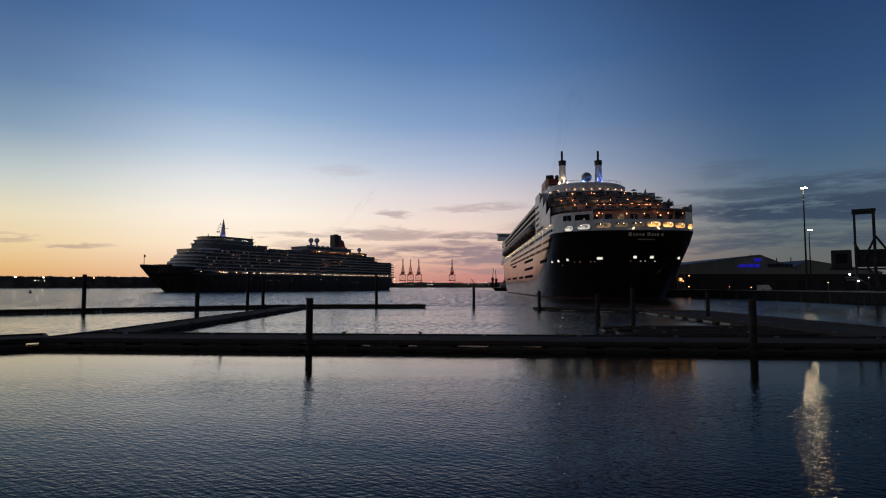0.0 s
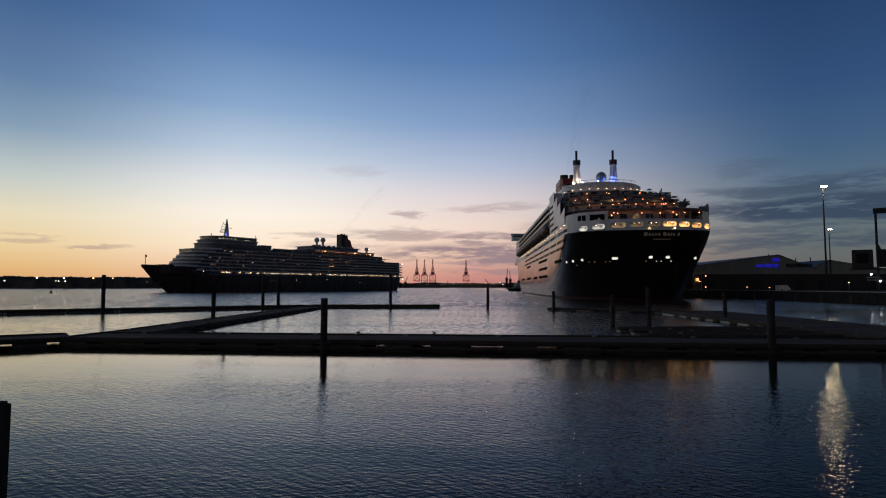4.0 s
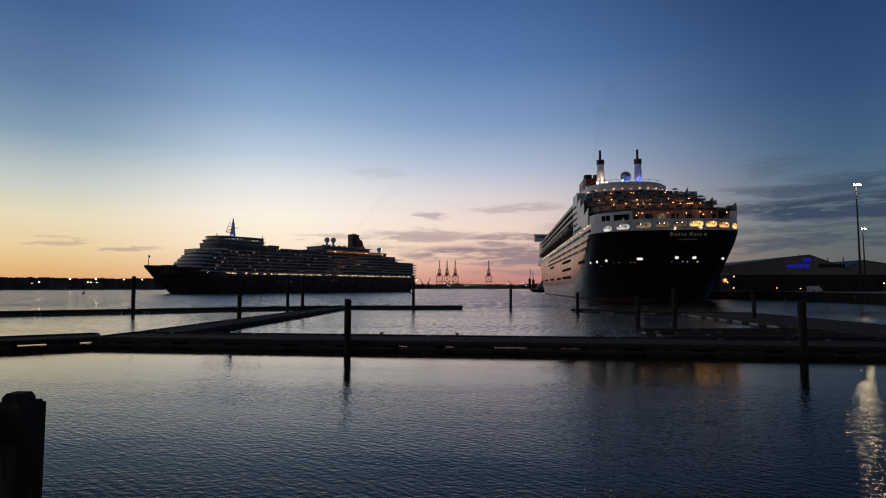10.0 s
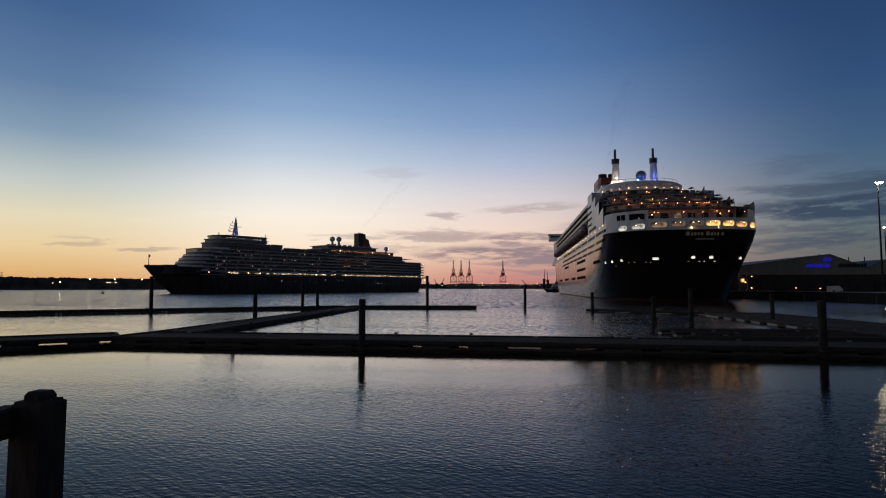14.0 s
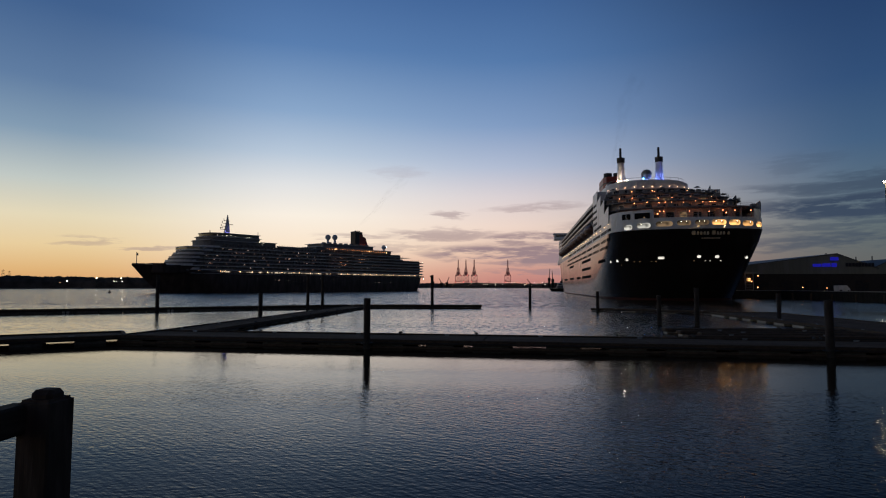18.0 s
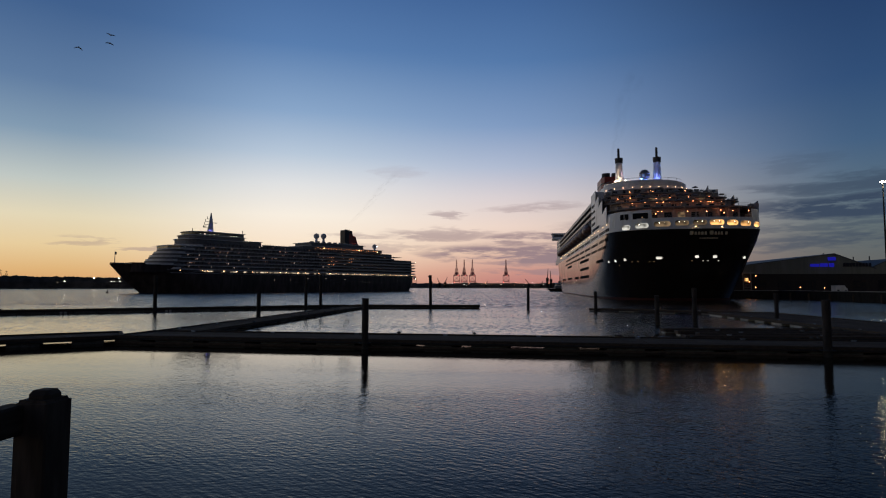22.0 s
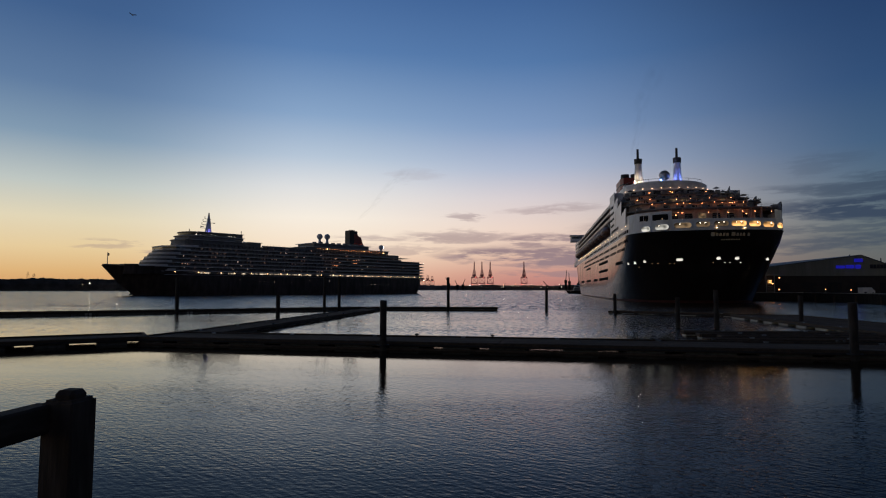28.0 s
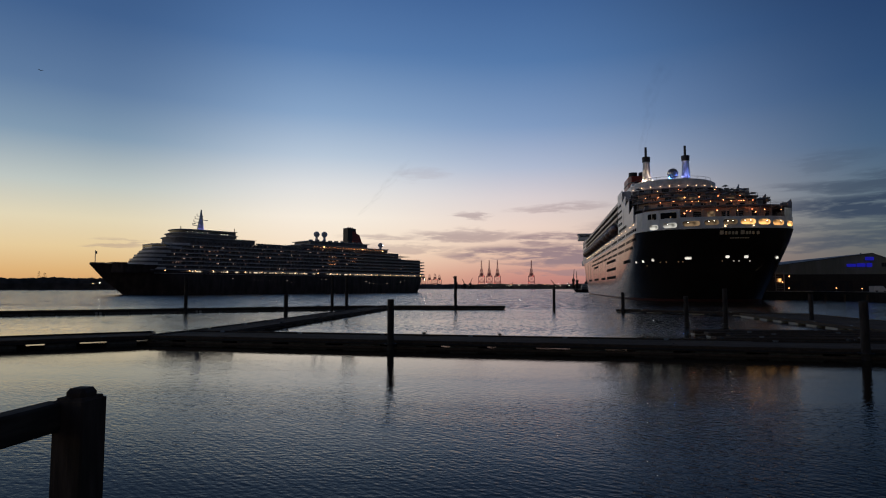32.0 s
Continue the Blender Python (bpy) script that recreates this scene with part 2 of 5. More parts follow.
TEAK = material("teak_deck", (0.2, 0.13, 0.08), 0.7, vary=0.2, grain=3.0)
# orange deepened for the shade in which the boats hang
BOAT_ORANGE = material("lifeboat_orange", (0.13, 0.06, 0.035), 0.5)
BALCONY_GLASS = material("balcony_glass_front", (0.24, 0.215, 0.21), 0.3, vary=0.2, grain=0.8, dirt=(0.09, 0.08, 0.08), dirt_scale=0.3)
DOME_GREY = material("dome_grey", (0.14, 0.15, 0.17), 0.5)
GOLD = material("gold_paint", (0.5, 0.4, 0.26), 0.4)
WINDOW_MATT = material("deep_window", (0.01, 0.01, 0.012), 0.9, spec=0.08)
BALCONY_SHADE = material("dark_balcony", (0.09, 0.09, 0.095), 0.4)
STEEL = material("galvanised_steel", (0.3, 0.31, 0.32), 0.45, metal=0.7, vary=0.15, grain=8, dirt=(0.2, 0.14, 0.1))
DARK_STEEL = material("dark_steel", (0.03, 0.03, 0.031), 0.65, spec=0.2, vary=0.25, grain=5, dirt=(0.09, 0.05, 0.03))
CRANE_STEEL = material("crane_red_steel", (0.4, 0.1, 0.12), 0.6)
PILE = material("pile_steel", (0.04, 0.033, 0.03), 0.8, spec=0.2, vary=0.35, grain=3, bump=0.4, dirt=(0.05, 0.055, 0.035), stretch=(1, 1, 0.3))
DECKING = material("pontoon_decking", (0.13, 0.088, 0.06), 0.95, spec=0.05, vary=0.25, grain=4, bump=0.3, dirt=(0.2, 0.155, 0.12), dirt_scale=0.8, stretch=(0.4, 3, 1))
TIMBER = material("wet_timber", (0.075, 0.054, 0.04), 0.85, spec=0.2, vary=0.3, grain=5, bump=0.5, stretch=(0.5, 3, 3))
FLOAT = material("concrete_float", (0.1, 0.098, 0.09), 0.8, vary=0.25, grain=3, bump=0.4, dirt=(0.04, 0.045, 0.03))
FLOAT_PALE = material("pale_float", (0.42, 0.42, 0.41), 0.7, vary=0.15, grain=3, dirt=(0.2, 0.2, 0.17))
POST_WOOD = material("weathered_post", (0.06, 0.046, 0.038), 0.9, spec=0.15, vary=0.4, grain=14, bump=0.8, dirt=(0.03, 0.027, 0.025), dirt_scale=3.0, stretch=(1, 1, 0.15))
RAIL_WOOD = material("weathered_rail", (0.06, 0.047, 0.038), 0.9, spec=0.15, vary=0.4, grain=14, bump=0.8, dirt=(0.03, 0.027, 0.025), dirt_scale=3.0, stretch=(1, 0.15, 1))
CONCRETE = material("quay_concrete", (0.11, 0.1, 0.092), 0.85, vary=0.2, grain=1.5, bump=0.3, dirt=(0.08, 0.075, 0.065), dirt_scale=0.15)
DARK_WALL = material("wet_quay_wall", (0.035, 0.033, 0.03), 0.9, spec=0.2, vary=0.3, grain=1.5, bump=0.4, dirt=(0.025, 0.03, 0.02), dirt_scale=0.4, stretch=(1, 1, 0.3))
ASPHALT = material("quay_asphalt", (0.05, 0.05, 0.052), 0.9, vary=0.25, grain=5)
CLADDING = material("pale_cladding", (0.2, 0.2, 0.16), 0.6, vary=0.08, grain=0.6, dirt=(0.28, 0.27, 0.25), dirt_scale=0.08, stretch=(2, 2, 0.2))
BRICK_DARK = material("dark_cladding", (0.035, 0.026, 0.023), 0.7, vary=0.2, grain=1.2)
ROOF_GREY = material("roof_sheet", (0.11, 0.11, 0.11), 0.5, vary=0.1, grain=0.5)
WOODLAND = material("far_woodland", (0.07, 0.06, 0.05), 0.95, vary=0.4, grain=0.05)
FAR_LAND = material("far_dock", (0.1, 0.085, 0.085), 0.95, vary=0.3, grain=0.05)
BIRD_GREY = material("gull_grey", (0.4, 0.4, 0.41), 0.8)
BIRD_DARK = material("dark_feather", (0.09, 0.09, 0.09), 0.9, spec=0.1)
LAMP_WARM = glow("lamp_warm", (1.0, 0.55, 0.24), 8.0)
LAMP_AMBER = glow("lamp_amber", (1.0, 0.36, 0.13), 5.0)
LAMP_TERRACE = glow("lamp_terrace", (1.0, 0.3, 0.11), 11.0)
LAMP_DIM = glow("lamp_dim", (1.0, 0.5, 0.34), 1.9)
LAMP_FAINT = glow("lamp_faint", (1.0, 0.55, 0.45), 0.45)
LAMP_CABIN = glow("lamp_cabin", (1.0, 0.74, 0.6), 2.2)
LAMP_WHITE = glow("lamp_white", (1.0, 0.86, 0.66), 9.0)
LAMP_COOL = glow("lamp_cool", (0.85, 0.92, 1.0), 12.0)
LAMP_FLOOD = glow("lamp_flood", (1.0, 0.78, 0.46), 40.0)
LAMP_RING = glow("lamp_ring", (1.0, 0.55, 0.33), 6.0)
NAME_LAMP = glow("name_lamp", (1.0, 0.6, 0.25), 60.0)
STACK_WARM = glow("stack_warm", (1.0, 0.72, 0.5), 620.0)
STACK_BLUE = glow("stack_blue", (0.16, 0.25, 1.0), 620.0)
LAMP_BLUE = glow("lamp_blue", (0.06, 0.25, 1.0), 60.0)
LAMP_VIOLET = glow("lamp_violet", (0.25, 0.2, 1.0), 30.0)
LAMP_RED = glow("lamp_red", (1.0, 0.12, 0.1), 5.0)
SIGN_BLUE = glow("sign_blue", (0.03, 0.03, 0.8), 0.3)
SIGN_GREY = material("sign_grey", (0.02, 0.02, 0.03), 0.5)
ROOM_WARM = lit_room("room_warm", (1.0, 0.5, 0.16), 2.2, 0.12)
ROOM_DIM = lit_room("room_dim", (1.0, 0.66, 0.36), 0.22, 0.1)
ROOM_WHITE = lit_room("room_white", (0.95, 0.92, 0.82), 0.85, 0.1)
ROOM_PORT = lit_room("mooring_room", (1.0, 0.94, 0.82), 1.05, 0.4)
PROMENADE_LIT = lit_room("promenade_lit", (1.0, 0.8, 0.56), 0.8, 0.1)


def smoke_material():
    # thickest in the middle of each lens-shaped puff, thinning to nothing at its rim
    m = bpy.data.materials.new("thin_smoke")
    m.use_nodes = True
    k = Nodes(m.node_tree)
    co = k.add("ShaderNodeTexCoord").outputs["Generated"]
    off = k.add("ShaderNodeVectorMath", {0: co, 1: (0.5, 0.5, 0.5)}, operation="SUBTRACT").outputs[0]
    off = k.add("ShaderNodeVectorMath", {0: off, 1: (1, 0, 1)}, operation="MULTIPLY").outputs[0]
    far = k.add("ShaderNodeVectorMath", {0: off}, operation="LENGTH").outputs["Value"]
    thin = k.math("MULTIPLY", k.math("SUBTRACT", 1.0, k.step(far, 0.04, 0.46)), k.step(k.noise(co, 2.4, 3.0), 0.3, 0.7))
    haze = k.add("ShaderNodeBsdfDiffuse", {0: (0.05, 0.045, 0.045, 1)}).outputs[0]
    clear = k.add("ShaderNodeBsdfTransparent").outputs[0]
    k.add("ShaderNodeOutputMaterial", {0: k.add("ShaderNodeMixShader", {0: k.math("MULTIPLY", thin, 0.06), 1: clear, 2: haze}).outputs[0]})
    return m


SMOKE = smoke_material()


# ---- building helpers ----
def raw(name, verts, faces, mat, parent=None, label="", smooth=False):
    me = bpy.data.meshes.new(name)
    me.from_pydata([tuple(v) for v in verts], [], faces)
    me.validate()
    me.materials.append(mat)
    if smooth:
        me.shade_smooth()
        me.set_sharp_from_angle(angle=radians(50))
    ob = new(name, me)
    if parent:
        ob.parent = parent
    if label:
        ob["label"] = label
    return ob


def part(name, bm, mat, parent=None, label="", smooth=False):
    bmesh.ops.recalc_face_normals(bm, faces=bm.faces)
    me = bpy.data.meshes.new(name)
    bm.to_mesh(me)
    bm.free()
    me.materials.append(mat)
    if smooth:
        me.shade_smooth()
    ob = new(name, me)
    if parent:
        ob.parent = parent
    if label:
        ob["label"] = label
    return ob


def again(ob, m, parent=None, label=""):
    """Another object on the same mesh."""
    o = new(ob.name.split(".")[0], ob.data)
    o.matrix_basis = m
    o.parent = parent if parent else ob.parent
    if label:
        o["label"] = label
    return o


def empty(name, m, label, category, group="", kind=""):
    o = new(name)
    o.matrix_basis = m
    return tagged(o, label, category, group, kind)


def box(bm, x0, x1, y0, y1, z0, z1, bevel=0.0):
    vs = [bm.verts.new((x, y, z)) for x in (x0, x1) for y in (y0, y1) for z in (z0, z1)]
    fs = [bm.faces.new([vs[i] for i in f]) for f in ((0, 1, 3, 2), (4, 6, 7, 5), (0, 4, 5, 1), (2, 3, 7, 6), (0, 2, 6, 4), (1, 5, 7, 3))]
    if bevel:
        bmesh.ops.bevel(bm, geom=list({e for f in fs for e in f.edges}), offset=bevel, segments=1, affect="EDGES")


def cube(x0, x1, y0, y1, z0, z1, bevel=0.0):
    bm = bmesh.new()
    box(bm, x0, x1, y0, y1, z0, z1, bevel)
    return bm


def tube(bm, a, b, r0, r1=None, sides=8, caps=True):
    a, b = Vector(a), Vector(b)
    r1 = r0 if r1 is None else r1
    q = (b - a).to_track_quat("Z", "Y")
    ra = [bm.verts.new(a + q @ Vector((r0 * math.cos(2 * math.pi * i / sides), r0 * math.sin(2 * math.pi * i / sides), 0))) for i in range(sides)]
    rb = [bm.verts.new(b + q @ Vector((r1 * math.cos(2 * math.pi * i / sides), r1 * math.sin(2 * math.pi * i / sides), 0))) for i in range(sides)]
    for i in range(sides):
        bm.faces.new((ra[i], ra[(i + 1) % sides], rb[(i + 1) % sides], rb[i]))
    if caps:
        bm.faces.new(ra[::-1])
        bm.faces.new(rb)


def rod(a, b, r0, r1=None, sides=8):
    bm = bmesh.new()
    tube(bm, a, b, r0, r1, sides)
    return bm


def ball(r, subdiv=1):
    bm = bmesh.new()
    bmesh.ops.create_icosphere(bm, subdivisions=subdiv, radius=r)
    return bm


def prism(outline, z0, z1):
    """A solid with a plan outline (list of x, y) from z0 to z1."""
    bm = bmesh.new()
    lo = [bm.verts.new((x, y, z0)) for x, y in outline]
    hi = [bm.verts.new((x, y, z1)) for x, y in outline]
    k = len(outline)
    for i in range(k):
        bm.faces.new((lo[i], lo[(i + 1) % k], hi[(i + 1) % k], hi[i]))
    bm.faces.new(lo[::-1])
    bm.faces.new(hi)
    return bm


def wall_strip(bm, outline, z0, z1, thick=0.15):
    """An upright screen of some thickness along an open line of plan points."""
    off = []
    for i, p in enumerate(outline):
        a, b = Vector(outline[max(0, i - 1)]), Vector(outline[min(len(outline) - 1, i + 1)])
        d = (b - a).normalized()
        off.append(Vector(p) + Vector((-d.y, d.x)) * thick)
    ring = []
    for p, q in zip(outline, off):
        ring.append([bm.verts.new((p[0], p[1], z0)), bm.verts.new((p[0], p[1], z1)), bm.verts.new((q[0], q[1], z1)), bm.verts.new((q[0], q[1], z0))])
    for a, b in zip(ring, ring[1:]):
        for i in range(4):
            bm.faces.new((a[i], a[(i + 1) % 4], b[(i + 1) % 4], b[i]))
    bm.faces.new(ring[0][::-1])
    bm.faces.new(ring[-1])


def bulbs(name, spots, radius, mat, parent, label=""):
    """Lamps as objects on one small mesh."""
    first = None
    for p in spots:
        if first is None:
            first = part(name, ball(radius), mat, parent, label)
            first.location = p
        else:
            again(first, Matrix.Translation(p), parent, label)
    return first


# ---- water, land and quays ----
bm = bmesh.new()
bmesh.ops.create_grid(bm, x_segments=40, y_segments=40, size=4600)
water = part("water", bm, WATER)
tagged(water, "dark rippled harbour water reflecting the dusk sky", "water", kind="structure")


def shore(name, label, radius, az0, az1, low, high, mat, rough, step=0.12, depth=260.0, seed=1):
    """Land along the far side of the water: a low bank, then an uneven tree or roof line."""
    verts, faces = [], []
    count = int((az1 - az0) / step) + 1
    for i in range(count):
        a = radians(az0 + (az1 - az0) * i / (count - 1))
        k = noise.noise((i * step * 0.35, seed, 0)) * 0.5 + 0.5
        f = noise.noise((i * step * 2.6, seed, 5)) * 0.5 + noise.noise((i * step * 6.5, seed, 9)) * 0.3
        ends = min(1.0, i / 10, (count - 1 - i) / 10)
        top = (low + (high - low) * k + f * rough) * (0.35 + 0.65 * ends)
        wob = 18 * noise.noise((i * step * 0.6, seed, 2))
        for d, z in ((0, -2), (0.5, 1.6), (14, 2.2), (20, max(2.5, top * 0.55)), (34, max(2.8, top)), (70, max(2.9, top * 1.04)), (depth, -2)):
            r = radius + d + wob
            verts.append((r * math.sin(a), r * math.cos(a), z))
    for i in range(count - 1):
        for j in range(6):
            faces.append((i * 7 + j, i * 7 + j + 1, (i + 1) * 7 + j + 1, (i + 1) * 7 + j))
    return tagged(raw(name, verts, faces, mat), label, "land", kind="structure")


shore("backdrop_shore_west", "low wooded far shore, dark against the sunset", 1520, -78, -20, 22, 31, WOODLAND, 5.0, seed=3)
shore("backdrop_dock", "low container dock far across the water", 2080, -27, 26, 13, 22, FAR_LAND, 5.0, seed=8)
shore("backdrop_shore_east", "dark land behind the cruise terminal", 900, 20, 80, 12, 20, WOODLAND, 4.0, seed=12)

bm = prism([(108, 60), (109, 120), (110.5, 185), (114.6, 243), (97, 246), (83, 262), (97, 640), (620, 640), (620, 60)], -3, 2.7)
quay_right = tagged(part("ground_quay_terminal", bm, ASPHALT), "dark asphalt terminal quay with a concrete edge", "quay", kind="structure")
bm = bmesh.new()
wall_strip(bm, [(107.4, 60), (108.4, 120), (109.9, 185), (114.0, 242.4), (97, 245.4), (83, 261.4)], -2.5, 2.95, -0.55)
part("quay_wall", bm, DARK_WALL, quay_right, "dark quay wall")
# pale strip puts the lamplit line of the quay edge into colour
bm = bmesh.new()
wall_strip(bm, [(107.3, 60), (108.3, 120), (109.8, 185), (113.9, 242.3), (96.9, 245.3), (82.9, 261.3)], 2.954, 3.14, -0.7)
part("kerb", bm, FLOAT_PALE, quay_right, "pale kerb along the quay edge, standing for its lamplit line")
bm = prism([(-400, 1.9), (-400, -400), (400, -400), (400, 1.2), (-1.2, 1.2), (-1.2, 2.85), (-2.7, 2.85), (-2.7, 1.9)], -3, 2.9)
tagged(part("ground_quay_near", bm, CONCRETE), "concrete quay edge under the railing", "quay", kind="structure")


# ---- pontoons and piles ----
def pontoon(name, a, b, width, top, label, gaps=(), unit=3.6, gap=1.3, kerb=0.12, float_mat=None):
    """A floating walkway from a to b (plan points of its middle line): deck, edge timbers, and floats with gaps between them."""
    a, b = Vector((*a, 0)), Vector((*b, 0))
    length = (b - a).length
    m = Matrix.Translation(a) @ Matrix.Rotation(math.atan2(b.y - a.y, b.x - a.x), 4, "Z")
    top_thing = empty(name, m, label, "pontoon", "marina pontoons")
    w = width / 2
    bays = max(1, round(length / 6.0))
    for i in range(bays):
        x0, x1 = length * i / bays + 0.03, length * (i + 1) / bays - 0.03
        boards = 4 if width > 4 else 3
        for j in range(boards):
            y0 = -w + 0.19 + (width - 0.38) * j / boards
            part("deck_panel", cube(x0, x1, y0 + 0.02, y0 + (width - 0.38) / boards - 0.02, top - 0.07, top + random.uniform(-0.012, 0.02), 0.01), DECKING, top_thing)
    for s in (-1, 1):
        part("edge_beam", cube(0, length, min(s * w, s * (w - 0.17)), max(s * w, s * (w - 0.17)), top - 0.24, top + kerb, 0.015), TIMBER, top_thing)
        part("rubbing_strip", cube(0, length, min(s * w, s * (w + 0.05)), max(s * w, s * (w + 0.05)), top - 0.2, top - 0.08), DARK_STEEL, top_thing)
    for s in (0.0, length):
        part("end_beam", cube(s - 0.12, s + 0.12, -w + 0.17, w - 0.17, top - 0.24, top + kerb, 0.015), TIMBER, top_thing)
    # floats
    cuts = list(gaps) if gaps else [unit * (i + 0.5) for i in range(int(length / unit))]
    x = 0.05
    for g in cuts + [(length + gap / 2 - 0.05, gap)]:
        g, cut = g if isinstance(g, tuple) else (g, gap)
        x1 = g - cut / 2
        if x1 - x > 0.4:
            part("float", cube(x, x1, -w + 0.2, w - 0.2, -0.45, top - 0.08, 0.03), float_mat or FLOAT, top_thing)
        x = g + cut / 2
    # added dark strip for the dark reflection low in the float gaps
    part("waler", cube(0.06, length - 0.06, -w + 0.12, -w + 0.19, -0.2, top - 0.38, 0.01), TIMBER, top_thing)
    for k in range(int(length / 7.5)):
        c = 3.7 + k * 7.5
        bm = bmesh.new()
        box(bm, c - 0.16, c + 0.16, w - 0.55, w - 0.43, top + 0.02, top + 0.05)
        tube(bm, (c - 0.2, w - 0.49, top + 0.11), (c + 0.2, w - 0.49, top + 0.11), 0.03, sides=6)
        tube(bm, (c - 0.08, w - 0.49, top + 0.04), (c - 0.08, w - 0.49, top + 0.11), 0.025, sides=6)
        tube(bm, (c + 0.08, w - 0.49, top + 0.04), (c + 0.08, w - 0.49, top + 0.11), 0.025, sides=6)
        part("cleat", bm, STEEL, top_thing)
    return top_thing


pontoon("pontoon_main", (-30.5, 45.9), (46.0, 40.2), 5.6, 0.52, "long dark floating pontoon with timber edge beams",
        gaps=[3.0, 7.6, 12.0, 16.5, 20.8, (24.6, 1.75), (28.2, 1.35), (32.8, 2.6), (37.4, 1.9), 41.5, 46.0, 50.5, 55.0, 59.5, 64.0, 68.5, 73.0])
pontoon("pontoon_main", (-31.6, 45.5), (-66.0, 18.8), 5.4, 0.5, "long dark floating pontoon turning towards the quay",
        gaps=[(0.6, 1.5), (4.5, 2.0), (8.4, 1.7), (12.3, 1.7), (16.2, 1.7), 20.1, 24.0, 27.9, 31.8, 35.7, 39.6])
pontoon("pontoon_link", (-28.8, 48.7), (-29.2, 114.2), 4.3, 0.44, "narrow walkway pontoon joining two longer ones")
pontoon("pontoon_outer", (-30.2, 117.6), (-3.6, 118.6), 3.6, 0.62, "outer floating pontoon, dark and worn", gap=0.12)
pontoon("pontoon_outer", (-31.4, 117.3), (-112.0, 62.6), 3.6, 0.62, "outer floating pontoon, dark and worn", gap=0.12)
pontoon("pontoon_finger", (17.8, 108.6), (39.5, 93.5), 3.0, 0.42, "far finger pontoon with pale floats", unit=7.0, gap=4.2, float_mat=FLOAT_PALE)
pontoon("pontoon_walkway", (37.6, 44.8), (37.6, 92.5), 9.6, 0.5, "broad walkway pontoon on pale floats", unit=4.4, gap=1.9, float_mat=FLOAT_PALE)
for i, (y, x0) in enumerate(((49.4, 15.6), (52.0, 17.6), (54.6, 16.6), (57.2, 16.0))):
    pontoon("pontoon_finger", (x0, y), (32.3, y + 0.4), 1.5, 0.42 + 0.03 * (i % 2), "short finger pontoon moored beside its neighbours", unit=5.0, gap=2.0, kerb=0.06,
            float_mat=FLOAT_PALE)


# pale blocks added where bright gaps show between the outer floats
for x, y in ((-58.6, 96.9), (-71.6, 88.1), (-84.4, 79.4)):
    f = empty("pontoon_fender", pose(x, y, 0, 0, 0, 34), "pale block on the outer pontoon, standing for a bright gap", "fender", "pontoon fenders")
    part("block", cube(-0.5, 0.5, -0.15, 0.25, 0.02, 0.62, 0.08), FLOAT_PALE, f)
    part("strap", cube(-0.08, 0.08, -0.17, 0.27, 0.0, 0.64), DARK_STEEL, f)


def pile(x, y, top, r, lean=(0, 0), group="mooring piles"):
    thing = empty("mooring_pile", pose(x, y, 0, lean[1], lean[0], 0), "dark round steel mooring pile standing in the water", "pile", group)
    part("shaft", rod((0, 0, -4), (0, 0, top - 0.05), r, r, 14), PILE, thing, smooth=False)
    part("cap", rod((0, 0, top - 0.05), (0, 0, top), r * 1.03, r * 0.9, 14), PILE, thing)
    bm = bmesh.new()
    for a in range(14):
        p, q = [Vector(((r + 0.16) * math.cos(t * math.pi / 7), (r + 0.16) * math.sin(t * math.pi / 7), 0.42)) for t in (a, a + 1)]
        tube(bm, p, q, 0.05, sides=5)
    part("guide_ring", bm, DARK_STEEL, thing)
    return thing


for x, y, top, r in ((-9.55, 40.75, 3.67, 0.25), (21.13, 38.9, 3.67, 0.25), (-31.5, 72.9, 3.67, 0.27), (-60.2, 95.4, 6.5, 0.32), (-37.6, 109.4, 6.9, 0.3),
                     (-35.3, 111.6, 6.9, 0.3), (-13.6, 116.3, 6.9, 0.3), (6.2, 114.8, 4.3, 0.28), (18.0, 106.4, 3.67, 0.3), (35.2, 75.7, 3.67, 0.25),
                     (22.6, 67.8, 4.4, 0.26), (18.9, 69.6, 3.5, 0.26)):
    pile(x, y, top, r, (random.uniform(-0.5, 0.5), random.uniform(-0.4, 0.4)))


# ---- ships: shared pieces ----
def loft(name, rings, mat, parent, label="", close=False, cap=True, smooth=True):
    """A skin through rings of equal point counts."""
    k = len(rings[0])
    verts = [p for ring in rings for p in ring]
    faces = []
    for i in range(len(rings) - 1):
        for j in range(k if close else k - 1):
            faces.append((i * k + j, i * k + (j + 1) % k, (i + 1) * k + (j + 1) % k, (i + 1) * k + j))
    if cap:
        faces.append(tuple(range(k))[::-1])
        faces.append(tuple(range((len(rings) - 1) * k, len(rings) * k)))
    return raw(name, verts, faces, mat, parent, label, smooth)


ROUND = (0.0, 0.0006, 0.003, 0.010, 0.03, 0.07, 0.13, 0.22, 0.35, 0.5, 0.7, 1.0)


def aft_round(half, start, reach, end, port=1.0):
    """Plan outline, port aft to starboard: a flat stern with rounded corners, then straight sides to end."""
    left = [(-half * (1 - (1 - u) ** 2.5) ** 0.4, start + reach * port * u) for u in ROUND]
    right = [(half * (1 - (1 - u) ** 2.5) ** 0.4, start + reach * u) for u in ROUND[1:]]
    return [(-half, end)] + left[::-1] + right + [(half, end)]


def stern_at(x, half, start, reach, port=1.0):
    u = 1 - (1 - min(1.0, abs(x) / half) ** 2.5) ** 0.4
    return start + reach * u * (port if x < 0 else 1.0)


